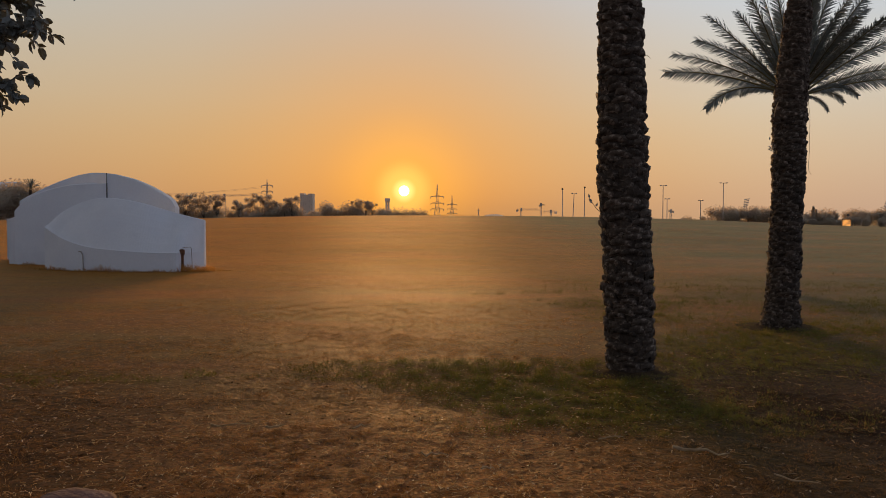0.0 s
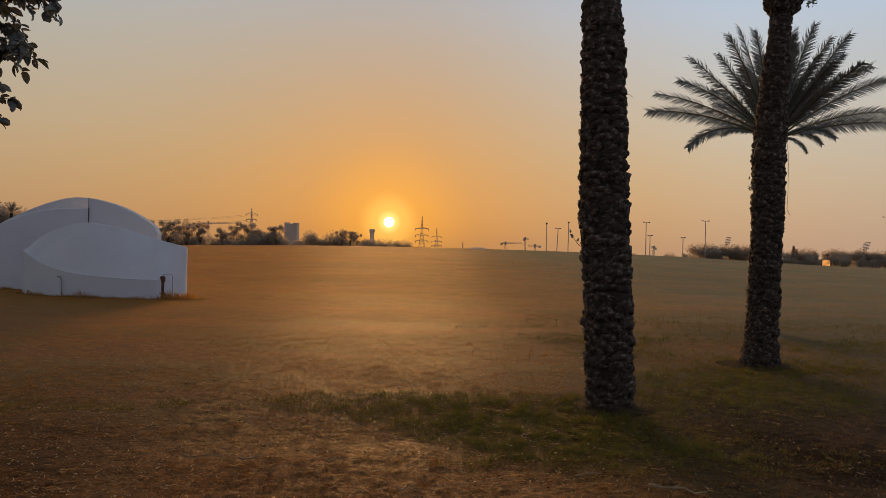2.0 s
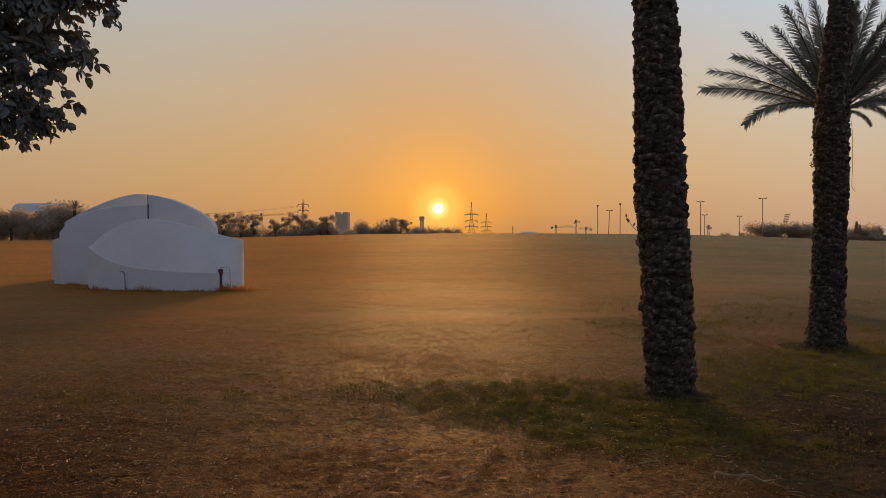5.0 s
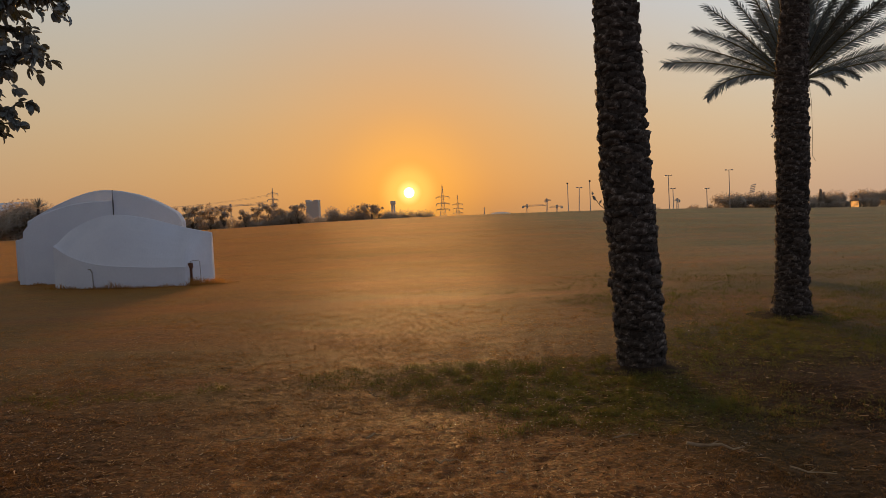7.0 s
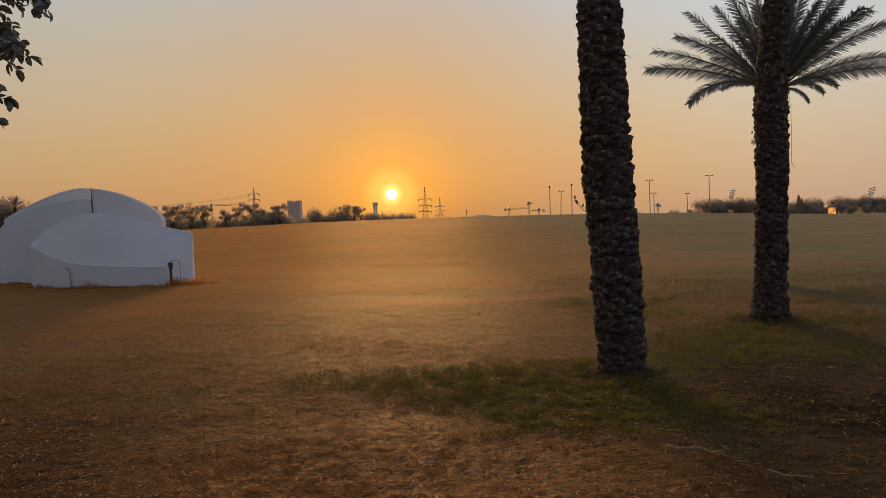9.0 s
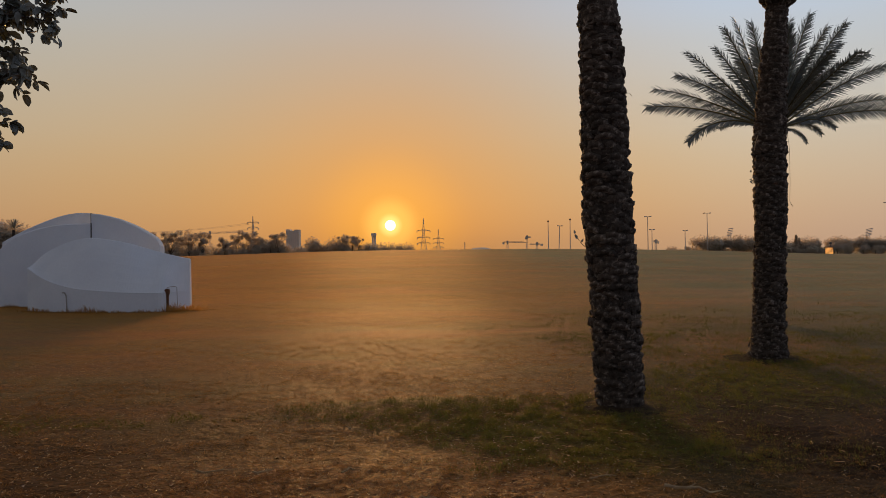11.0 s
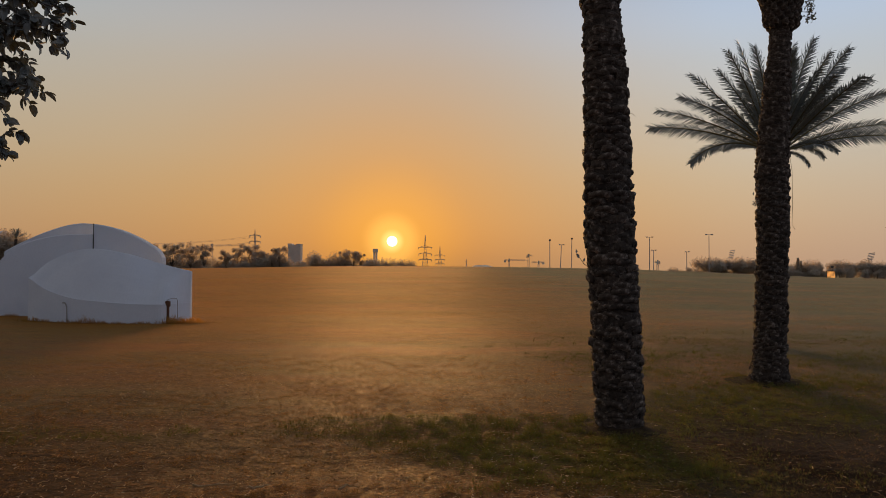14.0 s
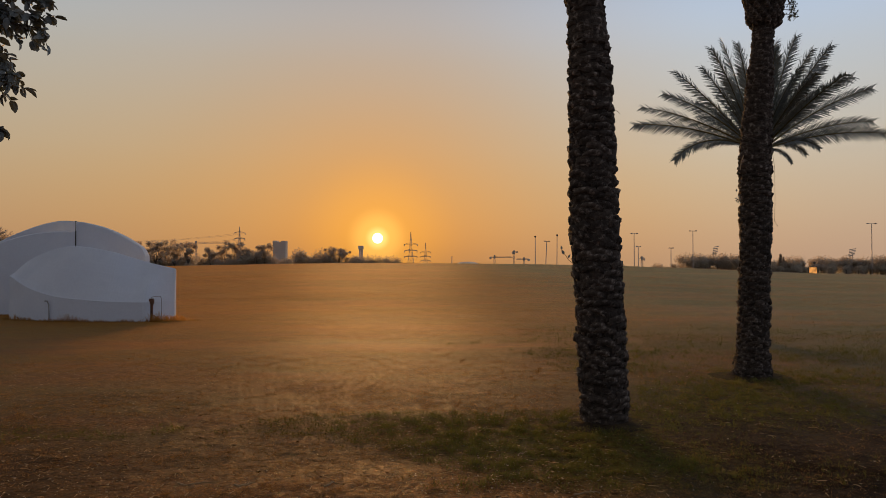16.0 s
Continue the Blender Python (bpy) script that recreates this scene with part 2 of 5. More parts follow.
M = {
    "ground": ground_material(),
    "bark": material("palm_bark", [(0.036, 0.026, 0.019), (0.058, 0.043, 0.033), (0.082, 0.063, 0.050), (0.27, 0.22, 0.18)], 16, 0.9, 0.8, 60, spread=0.6),
    # pale cool tones and sheen imitate glare that veils the backlit fronds
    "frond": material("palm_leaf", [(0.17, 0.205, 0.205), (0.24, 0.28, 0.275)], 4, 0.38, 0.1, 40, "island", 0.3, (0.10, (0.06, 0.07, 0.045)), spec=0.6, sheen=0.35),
    "rachis": material("palm_midrib", [(0.12, 0.10, 0.05), (0.2, 0.17, 0.08)], 4, 0.55, 0.1),
    # the same veil of glare is put into these leaves
    "leaf": material("broad_leaf", [(0.17, 0.19, 0.185), (0.25, 0.27, 0.255)], 8, 0.4, 0.1, 60, "object", 0.3, (0.12, (0.10, 0.11, 0.05)), spec=0.55, sheen=0.3),
    "twig": material("grey_brown_bark", [(0.06, 0.05, 0.04), (0.12, 0.1, 0.08)], 14, 0.9, 0.4),
    # blue skylight of the shaded walls is mixed into this white
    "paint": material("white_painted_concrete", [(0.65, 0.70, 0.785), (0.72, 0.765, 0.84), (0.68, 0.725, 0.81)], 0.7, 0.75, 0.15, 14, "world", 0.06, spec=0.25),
    "grime": material("stained_concrete", [(0.30, 0.28, 0.27), (0.48, 0.47, 0.47)], 2.5, 0.85, 0.3, 22),
    "rust": material("rusty_steel", [(0.10, 0.045, 0.025), (0.20, 0.09, 0.05)], 9, 0.75, 0.3, 50),
    "joint": material("dark_joint_filler", [(0.07, 0.07, 0.075), (0.11, 0.11, 0.115)], 5, 0.9, 0.2),
    # distance haze is put into this foliage: pale grey base, sheen, see-through leaves
    "far_leaf": material("hazed_far_foliage", [(0.25, 0.255, 0.24), (0.33, 0.335, 0.315)], 0.6, 0.7, 0.0, 4, "island", 0.35, (0.55, (0.70, 0.57, 0.42)), sheen=0.6, gaps=0.36),
    # far haze is put into the pale, warm colours of steel, concrete and glass
    "steel": material("galvanised_steel", [(0.50, 0.45, 0.41), (0.62, 0.56, 0.51)], 0.5, 0.6, 0.0, 4, metal=0.3),
    "concrete": material("pale_concrete", [(0.74, 0.65, 0.55), (0.84, 0.74, 0.63)], 0.05, 0.85, 0.0, 0.6),
    "glass": material("hazed_window_glass", [(0.56, 0.50, 0.43), (0.64, 0.57, 0.49)], 0.2, 0.15, 0.0, 1.0, spec=0.6),
    "stone": material("reddish_boulder", [(0.085, 0.045, 0.045), (0.14, 0.08, 0.078), (0.20, 0.13, 0.125)], 7, 0.85, 0.7, 40, spread=0.3),
    "dry": material("dry_grass_blade", [(0.05, 0.020, 0.005), (0.20, 0.094, 0.027), (0.58, 0.33, 0.12)], 30, 0.5, 0.0, 300, "island", 0.75, (0.55, (0.62, 0.31, 0.075)), spec=0.25),
    "turf": material("green_grass_blade", [(0.048, 0.050, 0.007), (0.125, 0.112, 0.018), (0.25, 0.16, 0.04)], 12, 0.5, 0.0, 300, "island", 0.65, (0.4, (0.25, 0.25, 0.05)), spec=0.2),
    "soil": material("bare_dark_soil", [(0.025, 0.016, 0.009), (0.05, 0.033, 0.018), (0.085, 0.057, 0.032)], 9, 0.95, 0.8, 60, spread=0.4, spec=0.1),
    "crumb": material("dry_brown_soil_crumb", [(0.030, 0.014, 0.006), (0.16, 0.075, 0.03)], 20, 0.9, 0.3, 60, "island", 0.5, spec=0.1),
    "straw": material("pale_loose_straw", [(0.24, 0.16, 0.08), (0.64, 0.50, 0.33)], 20, 0.5, 0.0, 60, "island", 0.6, (0.6, (0.78, 0.56, 0.28)), spec=0.4),
    "litter": material("fallen_leaf", [(0.22, 0.15, 0.09), (0.60, 0.49, 0.36)], 5, 0.35, 0.0, 40, "island", 0.5, (0.55, (0.75, 0.62, 0.42)), spec=0.5),
    "stick": material("dead_twig", [(0.30, 0.20, 0.11), (0.62, 0.46, 0.27)], 12, 0.7, 0.3),
}


def glow_material(name, color, strength):
    m = bpy.data.materials.new(name)
    m.use_nodes = True
    b = m.node_tree.nodes["Principled BSDF"]
    n, cr = m.node_tree.nodes.new("ShaderNodeTexNoise"), m.node_tree.nodes.new("ShaderNodeValToRGB")
    n.inputs["Scale"].default_value = 1.6
    cr.color_ramp.elements[0].position, cr.color_ramp.elements[0].color = 0.38, (color[0] * 0.35, color[1] * 0.3, color[2] * 0.3, 1)
    cr.color_ramp.elements[1].position, cr.color_ramp.elements[1].color = 0.6, (*color, 1)
    m.node_tree.links.new(n.outputs[0], cr.inputs[0])
    m.node_tree.links.new(cr.outputs[0], b.inputs["Emission Color"])
    b.inputs["Emission Strength"].default_value = strength
    b.inputs["Base Color"].default_value = (0.2, 0.15, 0.1, 1)
    return m


M["sign"] = glow_material("lit_sign_panel", (1.0, 0.42, 0.09), 0.9)


# ---------------------------------------------------------------- mesh helpers
def mesh_of(name, bm, mat, smooth=False):
    me = bpy.data.meshes.new(name)
    bm.to_mesh(me)
    bm.free()
    if smooth:
        me.shade_smooth()
    me.materials.append(mat)
    return me


def part(name, bm, mat, parent=None, label="", smooth=False, at=None):
    ob = new(name, mesh_of(name, bm, mat, smooth))
    if parent:
        ob.parent = parent
    if at is not None:
        ob.matrix_basis = at
    return tagged(ob, label)


def raw(name, verts, faces, mat, parent=None, smooth=False):
    me = bpy.data.meshes.new(name)
    me.from_pydata(verts, [], faces)
    if smooth:
        me.shade_smooth()
    me.materials.append(mat)
    ob = new(name, me)
    if parent:
        ob.parent = parent
    return ob


def thing(name, at, label, category, group="", kind=""):
    ob = new(name)
    ob.matrix_basis = at if isinstance(at, Matrix) else Matrix.Translation(at)
    return tagged(ob, label, category, group, kind)


def tube(bm, pts, radii, sides=8, caps=True):
    """A tapered tube along pts."""
    rings = []
    pts = [Vector(p) for p in pts]
    for i, p in enumerate(pts):
        d = (pts[min(i + 1, len(pts) - 1)] - pts[max(i - 1, 0)]).normalized()
        a = d.orthogonal() if abs(d.z) < 0.9 else Vector((1, 0, 0)) - d * d.x
        a = (Vector((0, 0, 1)) - d * d.z if abs(d.z) < 0.9 else a).normalized()
        b = d.cross(a)
        r = radii[i] if isinstance(radii, (list, tuple)) else radii
        rings.append([bm.verts.new(p + (a * math.cos(k) + b * math.sin(k)) * r) for k in [2 * math.pi * j / sides for j in range(sides)]])
    for r0, r1 in zip(rings, rings[1:]):
        for j in range(sides):
            bm.faces.new((r0[j], r0[(j + 1) % sides], r1[(j + 1) % sides], r1[j]))
    if caps:
        bm.faces.new(rings[0][::-1])
        bm.faces.new(rings[-1])


def bar(bm, p, q, w):
    tube(bm, [p, q], w / 2, 4)


def box(bm, x0, x1, y0, y1, z0, z1, bevel=0.0):
    v = [bm.verts.new((x, y, z)) for x in (x0, x1) for y in (y0, y1) for z in (z0, z1)]
    fs = [bm.faces.new([v[i] for i in q]) for q in ((0, 1, 3, 2), (4, 6, 7, 5), (0, 4, 5, 1), (2, 3, 7, 6), (0, 2, 6, 4), (1, 5, 7, 3))]
    if bevel:
        bmesh.ops.bevel(bm, geom=list({e for f in fs for e in f.edges}), offset=bevel, segments=2, affect="EDGES")


def along(knots, x):
    """Smooth value of a curve through (x, value) knots."""
    if x <= knots[0][0]:
        return knots[0][1]
    for i in range(len(knots) - 1):
        (x0, v0), (x1, v1) = knots[i], knots[i + 1]
        if x <= x1:
            m0 = (v1 - knots[i - 1][1]) / (x1 - knots[i - 1][0]) if i else (v1 - v0) / (x1 - x0)
            m1 = (knots[i + 2][1] - v0) / (knots[i + 2][0] - x0) if i + 2 < len(knots) else (v1 - v0) / (x1 - x0)
            h, s = x1 - x0, (x - x0) / (x1 - x0)
            return (2 * s**3 - 3 * s**2 + 1) * v0 + (s**3 - 2 * s**2 + s) * h * m0 + (3 * s**2 - 2 * s**3) * v1 + (s**3 - s**2) * h * m1
    return knots[-1][1]


# ---------------------------------------------------------------- ground
def smooth01(a, b, v):
    s = min(1, max(0, (v - a) / (b - a)))
    return s * s * (3 - 2 * s)


RISE = [(-1.2, 1.3), (-0.5, 1.55), (-0.3, 1.75), (-0.15, 2.0), (0.0, 2.04), (0.18, 1.88), (0.33, 1.53), (0.56, 0.66), (0.9, 0.2), (1.4, 0.1)]


def ground_z(x, y):
    if y < 20:
        base = 0.0
    else:
        ratio = x / y
        s = min(1.0, max(0.0, (y - 22) / 70))
        s = s * s / 0.24 if s < 0.12 else (s - 0.06) / 0.94
        base = along(RISE, ratio) * s - (along(RISE, ratio) + 0.8) * smooth01(96, 150, y)
    near = 1 - smooth01(20, 60, math.hypot(x, y))
    n = noise.noise(Vector((x * 0.35, y * 0.5, 0.3))) * 0.013 + noise.noise(Vector((x * 1.7, y * 2.2, 5.0))) * 0.0045
    n += noise.noise(Vector((x * 6.0, y * 6.0, 9.0))) * 0.005
    if 2 < y < 16:
        n += (noise.noise(Vector((x * 13, y * 13, 2.0))) * 0.006 + noise.noise(Vector((x * 27, y * 27, 4.0))) * 0.009) * (1 - smooth01(10, 16, y))
    if 28 < y < 95:
        base += noise.noise(Vector((x * 0.06, y * 0.12, 2.0))) * 0.012 * smooth01(28, 40, y) * (1 - smooth01(75, 90, y))
    return base + n * near


def build_ground():
    ys = [-3000, -800, -200, -60, -20, -8, -3, -1, 0, 1, 1.8] + [2.4 + 0.036 * i for i in range(170)]
    y = ys[-1]
    while y < 160:
        y *= 1.0065 if y < 18 else 1.02
        ys.append(y)
    ys += [220, 350, 700, 1500, 4500]
    cols = 400
    verts, faces = [], []
    for y in ys:
        half = max(9.0, abs(y) * 1.35) if abs(y) < 1600 else 4500
        for i in range(cols + 1):
            u = 2 * i / cols - 1
            x = half * (0.45 * u + 0.55 * u**3)
            verts.append((x, y, ground_z(x, y)))
    for j in range(len(ys) - 1):
        for i in range(cols):
            a = j * (cols + 1) + i
            faces.append((a, a + 1, a + cols + 2, a + cols + 1))
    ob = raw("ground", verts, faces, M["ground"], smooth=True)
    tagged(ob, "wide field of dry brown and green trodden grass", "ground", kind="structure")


build_ground()


# ---------------------------------------------------------------- palms
def leaf_base_mesh(seed, w, h, d):
    """One cut leaf stub: a rough wedge that leans out and up from the trunk (x across, y outwards, z up)."""
    r = random.Random(seed)
    bm = bmesh.new()
    rows = []
    for z, out, wide in ((-0.56, -0.1, 0.7), (-0.36, 0.55, 0.95), (-0.02, 0.95, 1.0), (0.30, 0.98, 0.9), (0.44, 0.6, 0.74), (0.54, -0.2, 0.7)):
        rows.append([bm.verts.new((w * wide * (k / 4 - 0.5) * r.uniform(0.9, 1.1), d * out * (1 - 0.6 * abs(k / 2 - 1) ** 2) * r.uniform(0.8, 1.2) - (0.02 if out < 0 else 0),
                                   h * (z + r.uniform(-0.09, 0.09) - 0.22 * (k / 2 - 1) ** 2))) for k in range(5)])
    for a, b in zip(rows, rows[1:]):
        for k in range(4):
            bm.faces.new((a[k], a[k + 1], b[k + 1], b[k]))
    for side in (0, 4):
        bm.faces.new([row[side] for row in (rows if side == 0 else rows[::-1])])
    return mesh_of("leaf_base", bm, M["bark"], True)


def trunk(palm, centre, radius, top, stub, seed, singles, face_half=1.75):
    """centre: knots (z, x, y); radius: knots (z, r). Core and its leaf stubs in rising spirals; the nearest stubs are single pieces."""
    r = random.Random(seed)
    cx, cy = [(k[0], k[1]) for k in centre], [(k[0], k[2]) for k in centre]
    bm = bmesh.new()
    n = int(top / 0.12)
    zs = [-0.15] + [top * i / n for i in range(n + 1)]
    tube(bm, [(along(cx, z), along(cy, z), z) for z in zs], [along(radius, z) * r.uniform(0.97, 1.03) for z in zs], 18)
    core = part("trunk", bm, M["bark"], palm, "dark rough palm trunk", True)
    w, h, d = stub
    kinds = [leaf_base_mesh(seed * 10 + i, w * f, h * g, d * e) for i, (f, g, e) in enumerate(((1, 1, 1), (1.25, 0.9, 1.25), (0.8, 1.25, 0.7), (1.1, 1.0, 1.2), (0.75, 0.9, 0.5)))]
    verts, faces, made = [], [], 0
    z, row = 0.06, 0
    while z < top - 0.02:
        rad = along(radius, z) + 0.020 * noise.noise(Vector((seed, 0.5, z * 5.5)))
        count = max(6, int(2 * math.pi * rad / (w * 0.92)))
        for k in range(count):
            a = 2 * math.pi * (k + 0.5 * (row % 2) + 0.13 * row) / count + r.uniform(-0.12, 0.12)
            zz = z + r.uniform(-0.035, 0.035) + 0.25 * h * k / count
            k_mesh = kinds[r.choice((0, 0, 1, 2, 2, 3, 4))]
            s = r.uniform(0.78, 1.2) * (1 - 0.3 * smooth01(2.6, 4.4, zz))
            m = Matrix.Translation((along(cx, zz) + math.sin(a) * rad * 0.97, along(cy, zz) - math.cos(a) * rad * 0.97, zz)) @ pose(0, 0, 0, r.uniform(-9, 9), r.uniform(-12, 12), 180 + math.degrees(a)) @ Matrix.Scale(s, 4)
            off = (a + math.pi) % (2 * math.pi) - math.pi
            if abs(off) < face_half and zz < 5.0 and made < singles:
                ob = new("leaf_base", k_mesh)
                ob.parent, ob.matrix_basis = core, m
                made += 1
            else:
                base = len(verts)
                verts += [tuple(m @ v.co) for v in k_mesh.vertices]
                faces += [tuple(base + i for i in p.vertices) for p in k_mesh.polygons]
        z += h * (0.62 - 0.16 * smooth01(2.6, 4.4, z))
        row += 1
    rest = raw("old_leaf_base", verts, faces, M["bark"], core)
    tagged(rest, "rows of cut leaf stubs", kind="stuff")
    return core


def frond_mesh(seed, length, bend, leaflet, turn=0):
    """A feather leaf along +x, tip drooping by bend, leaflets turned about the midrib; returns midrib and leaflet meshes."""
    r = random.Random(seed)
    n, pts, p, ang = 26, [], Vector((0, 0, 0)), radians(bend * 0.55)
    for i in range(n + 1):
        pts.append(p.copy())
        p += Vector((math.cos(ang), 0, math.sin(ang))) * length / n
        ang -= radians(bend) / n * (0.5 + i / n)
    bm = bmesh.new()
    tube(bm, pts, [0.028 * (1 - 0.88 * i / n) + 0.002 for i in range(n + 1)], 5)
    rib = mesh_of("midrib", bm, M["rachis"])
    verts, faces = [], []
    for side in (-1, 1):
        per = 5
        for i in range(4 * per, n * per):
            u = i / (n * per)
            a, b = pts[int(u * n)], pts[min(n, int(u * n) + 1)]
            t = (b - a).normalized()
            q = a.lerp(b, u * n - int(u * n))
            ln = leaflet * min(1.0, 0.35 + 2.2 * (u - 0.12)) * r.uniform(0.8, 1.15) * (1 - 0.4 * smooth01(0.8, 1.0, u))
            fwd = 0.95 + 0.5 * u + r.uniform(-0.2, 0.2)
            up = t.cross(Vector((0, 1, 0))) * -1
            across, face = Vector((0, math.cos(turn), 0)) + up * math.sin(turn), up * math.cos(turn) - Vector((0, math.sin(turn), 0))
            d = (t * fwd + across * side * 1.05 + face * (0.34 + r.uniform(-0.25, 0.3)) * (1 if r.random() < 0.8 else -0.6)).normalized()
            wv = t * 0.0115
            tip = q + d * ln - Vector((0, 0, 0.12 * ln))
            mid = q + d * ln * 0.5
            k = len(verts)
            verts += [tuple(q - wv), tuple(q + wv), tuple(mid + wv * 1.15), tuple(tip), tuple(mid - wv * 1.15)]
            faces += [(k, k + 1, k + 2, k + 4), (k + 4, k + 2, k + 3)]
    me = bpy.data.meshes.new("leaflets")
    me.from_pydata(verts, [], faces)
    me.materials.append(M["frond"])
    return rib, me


FROND_KINDS = ((2.9, 26, 0.31), (2.9, 46, 0.33), (2.7, 14, 0.31), (2.1, 78, 0.26))
FRONDS = [frond_mesh(i, *k) for i, k in enumerate(FROND_KINDS)] + [frond_mesh(i + 4, *k, radians(66)) for i, k in enumerate(FROND_KINDS)]


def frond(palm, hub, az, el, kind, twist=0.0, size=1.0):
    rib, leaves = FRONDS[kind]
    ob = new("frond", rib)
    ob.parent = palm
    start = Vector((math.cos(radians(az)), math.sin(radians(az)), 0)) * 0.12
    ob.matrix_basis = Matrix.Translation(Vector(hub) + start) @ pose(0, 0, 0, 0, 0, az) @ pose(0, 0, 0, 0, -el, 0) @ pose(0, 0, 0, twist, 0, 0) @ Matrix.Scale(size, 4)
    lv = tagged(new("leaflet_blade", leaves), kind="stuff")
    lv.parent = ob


def bud(palm, hub, r0):
    bm = bmesh.new()
    tube(bm, [(hub[0], hub[1], hub[2] + z) for z in (-0.35, -0.15, 0.1, 0.35)], [r0, r0 * 1.25, r0, 0.03], 12)
    part("crown_heart", bm, M["rachis"], palm, smooth=True)


def near_palm():
    palm = thing("palm_tree", (0, 0, 0), "tall date palm with rough dark trunk of cut leaf stubs", "palm tree", "palms on the field")
    centre = [(-0.2, 1.985, 7.84), (0.0, 1.975, 7.84), (1.59, 1.91, 7.88), (2.33, 1.875, 7.9), (3.87, 1.835, 7.9), (4.63, 1.785, 7.9), (7.0, 1.68, 7.9)]
    trunk(palm, centre, [(-0.2, 0.245), (0.25, 0.225), (1.6, 0.232), (2.6, 0.225), (3.87, 0.205), (4.63, 0.185), (7.0, 0.17)], 7.0, (0.19, 0.080, 0.036), 3, 300)
    bud(palm, (1.68, 7.9, 7.1), 0.2)
    rr = random.Random(5)
    for i in range(24):
        frond(palm, (1.68, 7.9, 7.15), i * 137.5 + 20, 14 + 62 * (i / 24) + rr.uniform(-5, 5), rr.choice((0, 1, 2)), rr.uniform(-25, 25))
    # one old frond hangs down beside the trunk
    frond(palm, (1.72, 7.9, 7.1), 8, -79, 2, 20, 0.91)
    # a leafy shoot that grows out of the trunk, and a loose fibre
    bm = bmesh.new()
    tube(bm, [(1.68, 7.72, 1.62), (1.56, 7.68, 1.71), (1.49, 7.66, 1.81)], [0.004, 0.003, 0.002], 5)
    shoot = part("shoot", bm, M["twig"], palm, "thin shoot with a few leaves")
    for x, z, ang in ((1.488, 1.81, 100), (1.515, 1.76, 130), (1.55, 1.725, 60), (1.52, 1.78, 150)):
        bm = bmesh.new()
        v = [bm.verts.new(p) for p in ((0, 0, 0), (0.02, -0.008, 0.012), (0.05, 0, 0), (0.02, 0.004, -0.014))]
        bm.faces.new((v[0], v[1], v[2]))
        bm.faces.new((v[0], v[2], v[3]))
        part("leaf", bm, M["leaf"], shoot, at=pose(x, 7.66, z, 0, -ang, 0))
    bm = bmesh.new()
    tube(bm, [(2.01, 7.86, 3.32), (2.06, 7.86, 3.29), (2.12, 7.86, 3.29), (2.15, 7.86, 3.26)], 0.0022, 4)
    part("loose_fibre", bm, M["stick"], palm)


